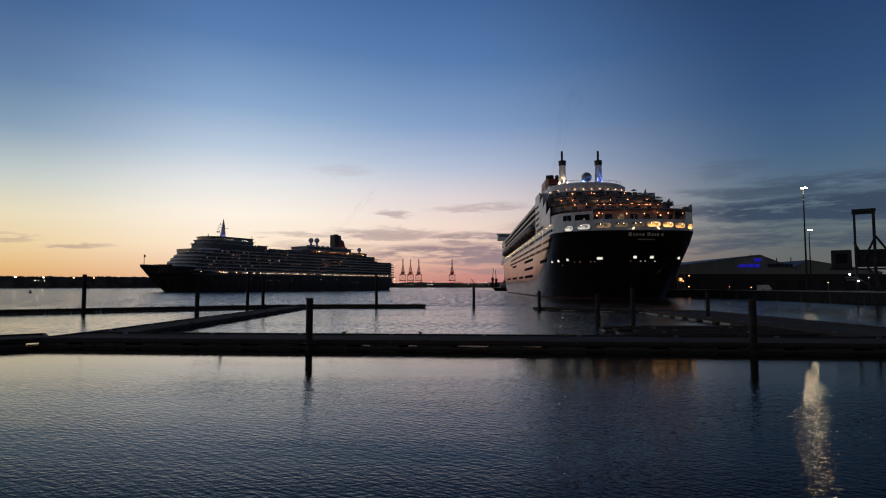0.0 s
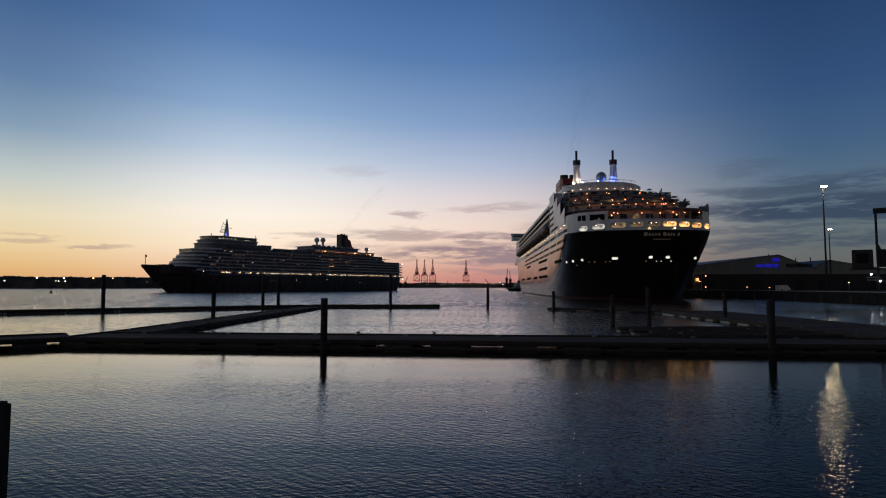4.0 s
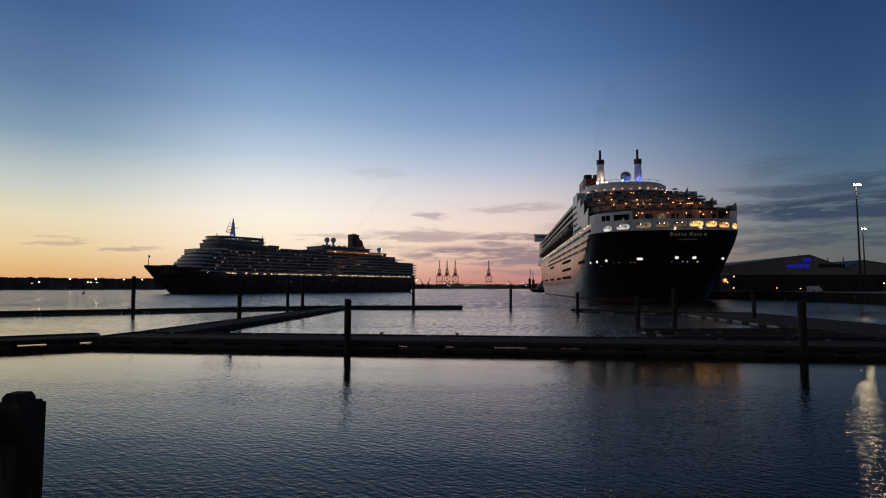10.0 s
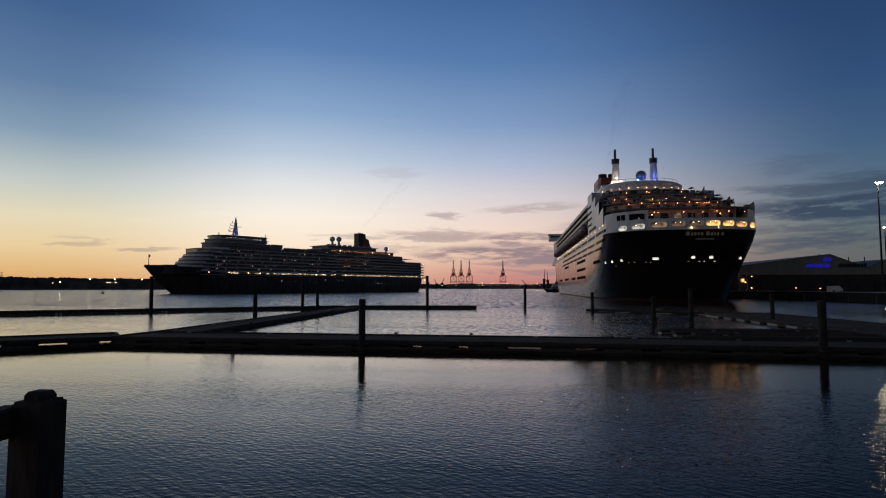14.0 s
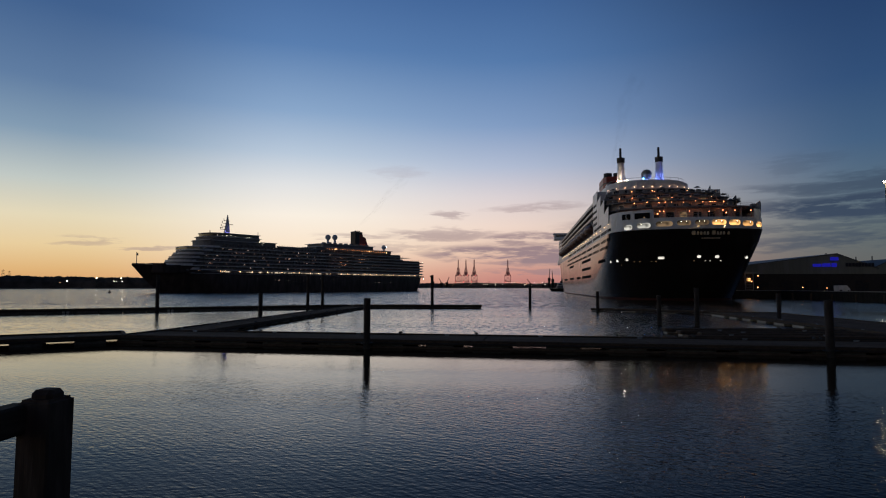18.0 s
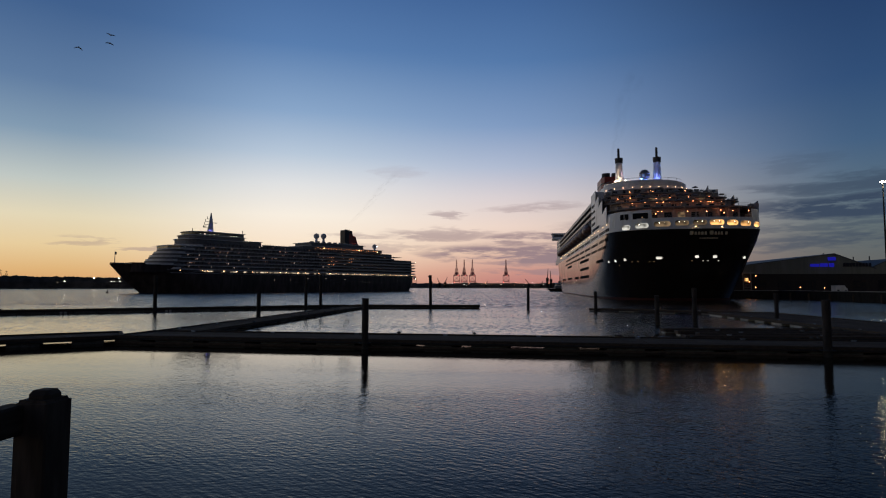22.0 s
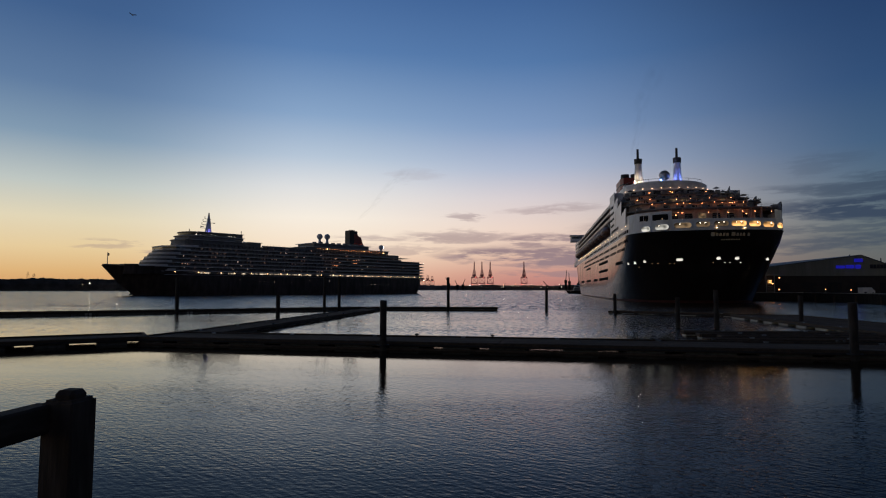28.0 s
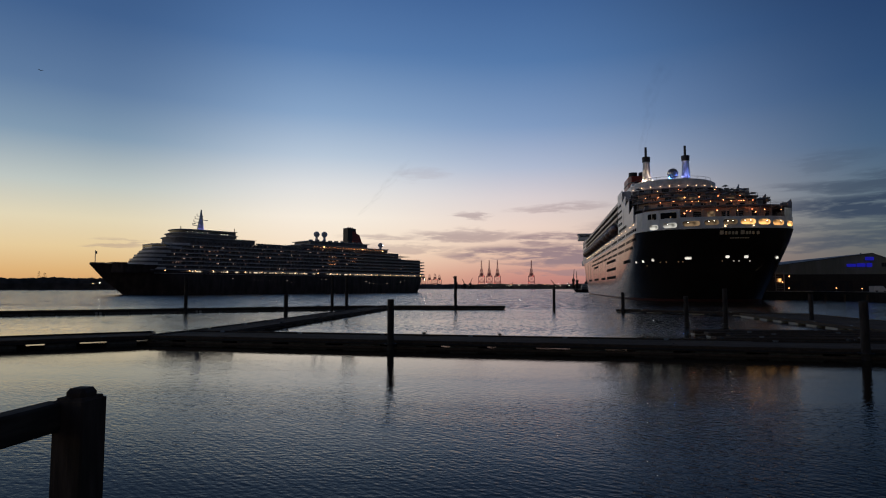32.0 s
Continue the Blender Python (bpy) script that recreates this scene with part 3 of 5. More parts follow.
def hull(name, levels, mat, parent, label="", port=1.0):
    """Hull skin from levels of (z, stern y, bow y, half beam, taper start, taper power, rounded run)."""
    rings = []
    for z, s0, s1, half, t0, power, *more in levels:
        halves = []
        for reach in ((more[0] if more else 8.0) * port, more[0] if more else 8.0):
            side = [(half * (1 - (1 - u) ** 2.5) ** 0.4, s0 + reach * u) for u in ROUND]
            side += [(half, s0 + reach + (t0 - s0 - reach) * i / 6) for i in range(1, 7)]
            side += [(half * max(0.0, 1 - (i / 14) ** power), t0 + (s1 - t0) * i / 14) for i in range(1, 15)]
            halves.append(side)
        rings.append([(-x, y, z) for x, y in halves[0]] + [(x, y, z) for x, y in halves[1][-2:0:-1]])
    return loft(name, rings, mat, parent, label, close=True)


# ---- the ocean liner, moored stern to the basin ----
liner = empty("ocean_liner", pose(59.4, 180, 0, 0, 0, -2.4), "huge black-hulled ocean liner with lit white decks, moored at the quay", "ship")
liner.scale.x = 1.02
# levels: height, stern, bow, half beam, start of the bow's taper, its power, length of the rounded run aft
LV = [(-3, 16, 322, 21.6, 215, 2.0, 34), (0, 14, 325, 22.0, 220, 2.0, 32), (4, 11, 328, 22.3, 228, 2.1, 28), (9, 7.5, 332, 22.5, 236, 2.2, 22), (14, 4.4, 337, 22.5, 244, 2.4, 16),
      (19, 1.6, 342, 22.5, 250, 2.6, 10.6), (22.4, 0.0, 345, 22.5, 254, 2.8, 8.6)]


def level_at(z, out=0.0):
    """The hull's level at a height, swollen by out."""
    for a, b in zip(LV, LV[1:]):
        if z <= b[0]:
            u = (z - a[0]) / (b[0] - a[0])
            c = [p + (q - p) * u for p, q in zip(a, b)]
            return (z, c[1] - out, c[2] + out, c[3] + out, c[4], c[5], c[6])


PORT = 1.9  # the port quarter is drawn out longer than the starboard one
hull("hull", LV, HULL_BLACK, liner, port=PORT)
hull("boot_stripe", [level_at(-0.2, 0.04), level_at(0.75, 0.04)], HULL_RED, liner, "faded red waterline stripe", PORT)
part("stern_band", prism(aft_round(22.4, 0.1, 8.6, 300, PORT), 22.4, 26.0), SHIP_WHITE, liner, "white deck band round the stern with lit openings")


def along_stern(l, z, out, w, h, name, mat, parent, half=22.4, start=0.1, reach=8.6, depth=0.25, label="", corner=0.35):
    """A rounded panel set on the curved stern face at lateral place l."""
    y0, y1 = stern_at(l - 0.1, half, start, reach, PORT), stern_at(l + 0.1, half, start, reach, PORT)
    turn = math.atan2(y1 - y0, 0.2)
    bm = bmesh.new()
    c = min(w, h) * corner
    pts = []
    for cx, cz, a0 in ((w / 2 - c, h / 2 - c, 0), (-w / 2 + c, h / 2 - c, 90), (-w / 2 + c, -h / 2 + c, 180), (w / 2 - c, -h / 2 + c, 270)):
        for a in (0, 30, 60, 90):
            pts.append((cx + c * math.cos(radians(a0 + a)), cz + c * math.sin(radians(a0 + a))))
    front = [bm.verts.new((x, -depth, zz)) for x, zz in pts]
    rear = [bm.verts.new((x, depth, zz)) for x, zz in pts]
    for i in range(16):
        bm.faces.new((front[i], front[(i + 1) % 16], rear[(i + 1) % 16], rear[i]))
    bm.faces.new(front)
    bm.faces.new(rear[::-1])
    ob = part(name, bm, mat, parent, label)
    ob.matrix_basis = Matrix.Translation((l, stern_at(l, half, start, reach, PORT) - out, z)) @ Matrix.Rotation(turn, 4, "Z")
    return ob


def on_hull(l, z, out, w, h, name, mat, label="", corner=0.35):
    lev = level_at(z)
    return along_stern(l, z, out, w, h, name, mat, liner, lev[3], lev[1], lev[6], 0.2, label, corner)


# lit openings of the lounge round the stern
for l, z, w, mat in ((-17.9, 23.4, 2.7, ROOM_WHITE), (-13.7, 23.7, 3.8, ROOM_WHITE), (-8.0, 24.0, 4.6, ROOM_DIM), (-2.4, 24.2, 3.8, ROOM_DIM), (2.8, 24.3, 3.8, ROOM_DIM), (7.7, 24.3, 4.0, ROOM_WARM),
                     (12.3, 24.2, 3.2, ROOM_WARM), (16.4, 24.0, 3.3, ROOM_WARM), (20.2, 23.8, 2.4, ROOM_WARM)):
    along_stern(l, z, 0.0, w + 0.55, 1.95, "window_surround", SHIP_WHITE, liner, depth=0.12, corner=0.45)
    along_stern(l, z, 0.1, w + 0.25, 1.6, "stern_window", mat, liner, depth=0.08, label="large lit lounge window" if mat is not ROOM_DIM else "dimly lit lounge window", corner=0.45)
    if w > 3:
        y = stern_at(l, 22.4, 0.1, 8.6, PORT)
        bulbs("lounge_lamp", [(l - 0.8, y - 0.2, z + 0.35), (l + 0.7, y - 0.2, z + 0.4)], 0.11, LAMP_WHITE, liner, "small bright lounge lamp")
bulbs("name_lamp", [(l, stern_at(l, 22.4, 0.1, 8.6, PORT) - 0.35, 23.0) for l in (1.4, 9.2)], 0.07, NAME_LAMP, liner, "small warm downlight over the name")
# mooring deck openings in the black stern
for l, z, w, h in ((-20.9, 13.2, 0.6, 0.75), (-19.4, 13.3, 0.7, 0.8), (-17.1, 13.5, 0.85, 0.85), (-8.0, 13.7, 1.9, 0.8), (2.9, 14.0, 1.1, 0.85), (8.3, 14.0, 1.2, 0.9), (18.4, 13.9, 0.9, 0.85)):
    on_hull(l, z, 0.02, w, h, "mooring_port", ROOM_PORT, "lit mooring opening in the black stern")
for l, z in ((-18.2, 11.8), (-15.1, 12.7), (-13.6, 12.7), (-10.5, 12.6), (-9.3, 12.6), (1.6, 12.7), (4.9, 12.7), (6.4, 12.7), (9.6, 12.7)):
    on_hull(l, z, 0.02, 0.3 if l > -16 else 0.22, 0.22, "fairlead", ROOM_PORT if l > 2 else ROOM_DIM)
# ship's name and home port as plain gold bars
x = -0.2
for w in (1.25, 0.75, 0.75, 0.75, 0.75, 0.0, 1.25, 0.75, 0.55, 0.75, 0.0, 0.75):
    if w:
        on_hull(x + w / 2, 21.2 if w > 1 else 21.0, 0.03, w * 0.8, 1.35 if w > 1 else 0.95, "name_bar", GOLD, corner=0.2)
    x += w + 0.22 if w else 0.45
for i in range(8):
    on_hull(3.1 + i * 0.7, 19.5, 0.03, 0.46, 0.36, "port_bar", GOLD, corner=0.2)

# stepped terraces over the stern: side wing start, wall start, top height
TERRACE_POWER = 9.0
# deck front, wall, foot, top; then where the side screens begin and how far they rise over the deck: port, starboard
TERRACES = ((5.0, 8.5, 26.0, 30.2, (14.9, 1.5), (8.0, 1.5)), (17.0, 19.0, 30.2, 33.9, (25.0, 1.5), (28.0, 2.8)),
            (28.0, 29.8, 33.9, 36.9, (33.6, 1.5), (44.0, 3.5)), (39.0, 40.8, 36.9, 40.2, (42.2, 1.5), (55.0, 4.8)))


def rail_along(outline, z, height, step=2):
    """An open deck rail: two bars carried by posts along a line of plan points."""
    bm = bmesh.new()
    for u in (0.5, 1.0):
        wall_strip(bm, outline, z + height * u - 0.05, z + height * u, 0.07)
    for p in outline[::step]:
        tube(bm, (p[0], p[1], z), (p[0], p[1], z + height), 0.06, sides=5)
    return bm


for front, wall, z0, z1, port_screen, star_screen in TERRACES:
    part("terrace_house", prism(aft_round(19.4, wall, 8, 54, 1.2), z0, z1 - 0.3), SHIP_CREAM, liner, "cream terrace wall lit by warm lamps")
    part("terrace_deck", prism(aft_round(22.2, front, 7, 54, 2.0), z1 - 0.3, z1), SHADE, liner)
    part("deck_rail", rail_along(aft_round(22.1, front + 0.1, 7, 40, 2.0)[1:-1], z1, 1.05), SHADE, liner, "open deck rail with thin posts")
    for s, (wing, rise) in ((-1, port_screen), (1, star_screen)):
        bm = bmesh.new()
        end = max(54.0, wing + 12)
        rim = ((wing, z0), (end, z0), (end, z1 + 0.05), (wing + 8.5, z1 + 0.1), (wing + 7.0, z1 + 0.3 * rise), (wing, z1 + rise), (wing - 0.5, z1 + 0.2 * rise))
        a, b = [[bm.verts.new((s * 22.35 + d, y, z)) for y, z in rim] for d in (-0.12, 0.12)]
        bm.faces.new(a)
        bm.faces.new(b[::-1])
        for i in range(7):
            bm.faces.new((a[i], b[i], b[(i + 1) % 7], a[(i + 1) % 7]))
        # starboard screens stand against the sky; their shade is put into the colour
        part("side_screen", bm, SHIP_WHITE if s < 0 else SHADE, liner, "white side screen rising to a point" if s < 0 else "side screen in shade grey, rising to a point")
    for i in range(9):
        x = -16.5 + i * 4.1
        y = stern_at(x, 19.4, wall, 8, 1.2) - 0.04
        part("terrace_window", cube(x - 1.25, x + 1.05, y - 0.06, y + 0.5, z0 + 0.5, z0 + 2.6), ROOM_DIM if random.random() < 0.25 else DARK_GLASS, liner)
        part("window_post", cube(x + 1.2, x + 1.4, y - 0.1, y + 0.3, z0 + 0.2, z1 - 0.3), SHIP_CREAM, liner)
# lamps along the terrace edges
for row, (front, wall, z0, z1, *screens), z in (((-8.1, -7.0, 0.6, 6.3, 10.5, 14.2, 19.4), TERRACES[0], 28.5), ((-13.3, -9.4, -5.7, -3.7, -1.8, 2.0, 5.8, 8.2, 10.6, 11.3, 12.1, 15.0, 17.8), TERRACES[1], 33.25),
                                     ((-16.0, -12.0, -3.4, 1.2, 7.4, 14.6), TERRACES[2], 36.4), ((-10.2, -3.0, -2.2, 9.4), TERRACES[3], 40.6)):
    bulbs("terrace_lamp", [(l, stern_at(l, 22.2, front, 7, 2.0) - 0.25, z + random.uniform(-0.25, 0.2)) for l in row], 0.13, LAMP_TERRACE, liner, "warm terrace lamp")
# added area lights under each terrace spread the lamps' warmth; no fittings stand there
for front, wall, z0, z1, *screens in TERRACES:
    for x, run in ((-13.5, 9.0), (0.0, 13.0), (13.5, 9.0)):
        strip = new("terrace_downlight", bpy.data.lights.new("terrace_downlight", "AREA"))
        strip.data.shape, strip.data.size, strip.data.size_y = "RECTANGLE", run, 0.5
        strip.data.energy, strip.data.color = TERRACE_POWER, (1.0, 0.36, 0.19)
        strip.parent = liner
        strip.matrix_basis = pose(x, stern_at(x, 19.4, wall, 8, 1.2) - 0.9, z1 - 0.4)
# slim pillars that carry each terrace, and its glazed screens
pillar = None
for front, wall, z0, z1, *screens in TERRACES:
    for k in range(13):
        x = -19.8 + k * 3.3
        m = Matrix.Translation((x, stern_at(x, 22.2, front, 7, 2.0) + 0.35, z0)) @ Matrix.Diagonal((1, 1, (z1 - z0 - 0.3) / 3.4, 1))
        if pillar is None:
            pillar = part("terrace_pillar", rod((0, 0, 0), (0, 0, 3.4), 0.11, sides=6), SHIP_CREAM, liner)
            pillar.matrix_basis = m
        else:
            again(pillar, m, liner)
# lower terrace bulwark over the lounge band
part("deck_rail", rail_along(aft_round(22.1, 0.5, 8.6, 40, PORT)[1:-1], 26.0, 1.1), SHADE, liner, "open deck rail with thin posts")
bulbs("terrace_lamp", [(x, stern_at(x, 22.1, 0.5, 8.6, PORT) + 0.3, 27.3) for x in (-9.6, 10.2)], 0.2, LAMP_AMBER, liner, "warm terrace lamp")
# tall white bulwark round the port and starboard quarters
for s in (-1, 1):
    pts = [(s * x, y) for x, y in [(22.25 * (1 - (1 - u) ** 2.5) ** 0.4, 0.3 + 8.6 * (PORT if s < 0 else 1.0) * u) for u in (ROUND[5:] if s < 0 else ROUND[8:])] + [(22.25, 24.0 if s < 0 else 15.0), (22.25, 34.0 if s < 0 else 18.0)]]
    bm = bmesh.new()
    wall_strip(bm, pts, 26.0, 28.7, 0.2 * s)
    part("quarter_bulwark", bm, SHIP_WHITE, liner, "tall white bulwark round the ship's quarter")
    part("quarter_window", cube(s * 22.3 - 0.06, s * 22.3 + 0.06, 30.4 if s < 0 else 14.0, 33.0 if s < 0 else 16.6, 26.6, 28.2, 0.02), DARK_GLASS, liner)
for l, w in ((-18.3, 2.9), (-14.0, 4.6)):
    along_stern(l, 26.8, 0.02, w, 1.9, "quarter_window", WINDOW_MATT, liner, 22.25, 0.3, 8.6, 0.1, "large dark window in the white quarter", 0.12)
    for u in (-0.25, 0.25) if w > 4 else (0.0,):
        along_stern(l + u * w, 26.8, 0.06, 0.12, 1.9, "mullion", SHIP_WHITE, liner, 22.25, 0.3, 8.6, 0.1)
    along_stern(l + 0.18 * w, 26.3, 0.05, w * 0.22, 0.5, "lit_panel", ROOM_DIM, liner, 22.25, 0.3, 8.6, 0.09, "warm light inside the window")
# deck furniture silhouettes at the wings
for s in (-1, 1):
    for k in range(7):
        y = 6 + k * 6.5
        z = 26.0 if y < 18 else 30.2 if y < 30 else 33.9 if y < 42 else 36.9
        part("vent_box", cube(s * 19.6 - 0.7, s * 19.6 + 0.7, y - 0.8, y + 0.8, z + 3.6, z + random.uniform(3.9, 4.5)), SHADE, liner)
random.seed(9)
for front, wall, z0, z1, *screens in TERRACES:
    for k in range(12):
        x = random.uniform(-18, 18)
        y = stern_at(x, 22.1, front + 0.1, 7, 2.0) + random.uniform(0.8, 2.6)
        if random.random() < 0.4:
            bm = rod((x, y, z1), (x, y, z1 + 2.2), 0.05, sides=5)
            tube(bm, (x, y, z1 + 1.9), (x, y, z1 + 2.5), 1.2, 0.06, sides=8)
            part("parasol", bm, SHADE, liner, "closed-down deck parasol")
        else:
            part("deck_locker", cube(x - 0.8, x + 0.8, y - 0.4, y + 0.4, z1, z1 + random.uniform(0.7, 1.3), 0.05), SHADE, liner)
# upper houses
part("pool_deck_house", prism(aft_round(17.0, 47, 10, 74), 40.2, 43.0), SHADE, liner, "dark glazed upper deck house")
for i in range(8):
    x = -13.5 + i * 3.86
    y = stern_at(x, 17.0, 47, 10) - 0.04
    part("upper_window", cube(x - 1.5, x + 1.5, y - 0.06, y + 0.4, 40.9, 42.7), DARK_GLASS, liner)
part("round_house", prism(aft_round(16.6, 52, 16, 82), 43.0, 46.6), SHIP_WHITE, liner, "rounded white top house")
for inset, z0, z1 in ((0.7, 46.6, 47.2), (1.5, 47.2, 47.7), (2.6, 47.7, 48.1)):
    part("round_house_roof", prism(aft_round(16.6 - inset, 52 + inset * 1.3, 16 - inset * 0.5, 82 - inset), z0, z1), SHIP_WHITE, liner)
bm = bmesh.new()
wall_strip(bm, aft_round(16.9, 51.4, 16, 82)[1:-1], 42.95, 43.3, 0.5)
part("ledge", bm, SHIP_WHITE, liner)
bulbs("ring_lamp", [(x, stern_at(x, 16.9, 51.4, 16) - 0.25, 44.5) for x in (-15.9, -13.2, -10.2, -6.9, -3.6, -0.3, 3.0, 6.3, 9.6, 12.6, 15.2)], 0.17, LAMP_RING, liner, "warm lamp under the top house")
for a in range(9):
    x = -15 + a * 3.75
    part("roof_post", rod((x, stern_at(x, 15.2, 54, 15) + 0.2, 47.9), (x, stern_at(x, 15.2, 54, 15) + 0.2, 48.9), 0.06, sides=5), SHADE, liner)
bm = bmesh.new()
wall_strip(bm, aft_round(15.2, 54.2, 15, 78)[1:-1], 48.75, 48.85, 0.06)
part("roof_rail", bm, SHADE, liner)
# two slender exhaust stacks with black collars and thin pipes
for l, lamp in ((-10.2, STACK_WARM), (4.9, STACK_BLUE)):
    stack = part("exhaust_stack", rod((l, 62, 47.5), (l, 62, 56.9), 1.75, 1.3, 16), SHIP_WHITE, liner, "slender white stack floodlit from below", smooth=False)
    part("collar", rod((l, 62, 56.5), (l, 62, 58.6), 1.55, 1.62, 16), FUNNEL_BLACK, liner, "black collar")
    part("tail_pipe", rod((l - 0.1, 62, 58.5), (l - 0.1, 62, 62.8), 0.5, 0.46, 10), FUNNEL_BLACK, liner, "thin black exhaust pipe")
    part("stack_foot", cube(l - 2.2, l + 2.2, 59.9, 64.1, 47.9, 48.5, 0.2), SHADE, liner)
    bulbs("stack_floodlight", [(l - 1.9, 59.0, 48.3), (l + 1.9, 59.0, 48.3)], 0.18, lamp, liner, "floodlight at the foot of the stack")
dome = part("satellite_dome", ball(2.15, 3), DOME_GREY, liner, "grey satellite dome lit blue from below", smooth=True)
dome.location = (-0.1, 62, 51.4)
part("dome_pedestal", rod((-0.1, 62, 47.8), (-0.1, 62, 49.7), 1.1, 0.8, 12), SHIP_WHITE, liner)
bulbs("dome_light", [(-1.9, 59.2, 49.2)], 0.25, LAMP_BLUE, liner, "blue light below the dome")
# main funnel far forward: red with a black double top
bm = bmesh.new()
for dx in (-2.55, 2.65):
    tube(bm, (-0.8 + dx, 146, 62), (-0.8 + dx, 146, 68.6), 2.6, 2.25, 16)
part("funnel_top", bm, FUNNEL_BLACK, liner, "black double funnel top")
part("funnel", prism([(-6.8, 140), (-5.6, 136), (4.0, 136), (5.2, 140), (5.2, 156), (-6.8, 156)], 46, 65.0), FUNNEL_RED, liner, "red funnel")
part("funnel_ring", prism([(-7.0, 140), (-5.7, 135.8), (4.1, 135.8), (5.4, 140), (5.4, 156), (-7.0, 156)], 61.2, 61.7), FUNNEL_BLACK, liner)
part("funnel_base", cube(-9, 9, 128, 168, 41, 47, 0.6), SHIP_WHITE, liner)
bulbs("funnel_lamp", [(-5.6, 134, 52.5), (-3, 133.6, 54.0), (4, 133, 53.6)], 0.4, LAMP_AMBER, liner, "amber lamp at the funnel")
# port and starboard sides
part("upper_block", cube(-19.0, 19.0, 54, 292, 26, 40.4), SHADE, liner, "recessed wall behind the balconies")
part("upper_roof", cube(-20.8, 20.8, 54, 292, 40.4, 41.0), SHIP_WHITE, liner)
part("side_slab", cube(-22.45, -19.0, 44, 56, 26, 41.6), SHIP_WHITE, liner, "plain white side wall aft of the balconies")
part("side_slab", cube(19.0, 22.45, 44, 56, 26, 41.6), SHIP_WHITE, liner)
# recess shade put into the colours: lowest deck darkest, fronts dark too
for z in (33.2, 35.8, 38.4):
    part("balcony_deck", cube(-21.6, -19.0, 56, 290, z, z + 0.22), SHADE if z > 35 else BALCONY_SHADE, liner)
    part("balcony_front", cube(-21.65, -21.55, 56, 290, z + 0.3, z + 1.15), BALCONY_SHADE, liner)
bm = bmesh.new()
for z in (33.5, 36.1, 38.7):
    for k in range(60):
        y = 58 + k * 3.9
        box(bm, -20.9, -19.0, y, y + 0.08, z, z + 2.3)
tagged(part("balcony_divider", bm, BALCONY_SHADE, liner), kind="stuff")
part("forward_slab", cube(-21.5, 21.5, 262, 296, 26, 41.6, 0.3), SHIP_WHITE, liner)
part("forecastle_house", cube(-15, 15, 296, 312, 22.3, 36, 1.0), SHIP_WHITE, liner)
# bridge with wings that overhang the sides
part("bridge", cube(-25.6, 25.6, 284, 296, 42.6, 47.2, 0.4), SHIP_WHITE, liner, "bridge with wings overhanging both sides")
part("bridge_roof", cube(-26.2, 26.2, 283.4, 296.6, 47.2, 47.8, 0.2), SHIP_WHITE, liner)
for k in range(12):
    y = 284.8 + k * 0.9
    part("bridge_window", cube(-25.68, -25.5, y, y + 0.7, 44.9, 46.5), DARK_GLASS, liner)
for k in range(10):
    x = -24.4 + k * 0.9
    part("bridge_window", cube(x, x + 0.7, 283.92, 284.1, 44.9, 46.5), DARK_GLASS, liner)
# lifeboats under the balconies, port side
boat = part("lifeboat", bmesh.new(), BOAT_ORANGE, liner, "enclosed lifeboat in its davits")
bmb = bmesh.new()
bmesh.ops.create_icosphere(bmb, subdivisions=2, radius=1.0)
bmesh.ops.scale(bmb, vec=(2.3, 7.2, 2.1), verts=bmb.verts)
for v in bmb.verts:
    if v.co.z > 0.5:
        v.co.z = 0.5 + (v.co.z - 0.5) * 1.25
bmb.to_mesh(boat.data)
bmb.free()
boat.location = (-22.3, 72, 29.0)
for k in range(1, 11):
    again(boat, Matrix.Translation((-22.3, 72 + k * 17.6, 29.0)), liner, "enclosed lifeboat in its davits")
for k in range(12):
    bm = bmesh.new()
    y = 63.2 + k * 17.6
    tube(bm, (-19.4, y, 26.2), (-22.6, y, 31.9), 0.28, sides=6)
    part("davit", bm, SHIP_WHITE, liner)
# promenade lamps and window rows along the port side, following its plan
def port_side(y, z):
    lev = (z, 0.1, 0, 22.4, 0, 0, 8.6) if z > 22.4 else level_at(z)
    u = min(1.0, (y - lev[1]) / (lev[6] * PORT))
    x = -lev[3] * (1 - (1 - u) ** 2.5) ** 0.4
    return x


def port_panel(y, z, out=0.0):
    x = port_side(y, z)
    turn = math.atan2(port_side(y - 0.2, z) - port_side(y + 0.2, z), 0.4)
    return Matrix.Translation((x - out, y, z)) @ Matrix.Rotation(turn, 4, "Z")


bulbs("promenade_lamp", [(port_side(14 + k * 9.7, 25) - 0.3, 14 + k * 9.7 + random.uniform(-2, 2), 25.2 + random.uniform(-0.2, 0.2)) for k in range(24)], 0.14, LAMP_WARM, liner, "promenade lamp")
wm = part("side_window", cube(-0.08, 0.08, -0.7, 0.7, -0.5, 0.5, 0.05), WINDOW_MATT, liner)
wm.matrix_basis = port_panel(13, 23.6)
for k in range(1, 64):
    if k % 9 != 8:
        again(wm, port_panel(13 + k * 2.7, 23.6), liner)
for k in range(60):
    if k % 8 != 7:
        again(wm, port_panel(15 + k * 2.9, 20.6), liner)
for z, y0, count in ((26.9, 33, 9), (29.3, 44.6, 5), (31.7, 44.6, 5), (34.1, 44.6, 5), (36.5, 46.0, 4)):
    for k in range(count):
        again(wm, Matrix.Translation((-22.46, y0 + k * 2.3, z)), liner)
for k in range(60):
    if k % 7 != 6:
        again(wm, port_panel(21 + k * 2.9, 18.2), liner)
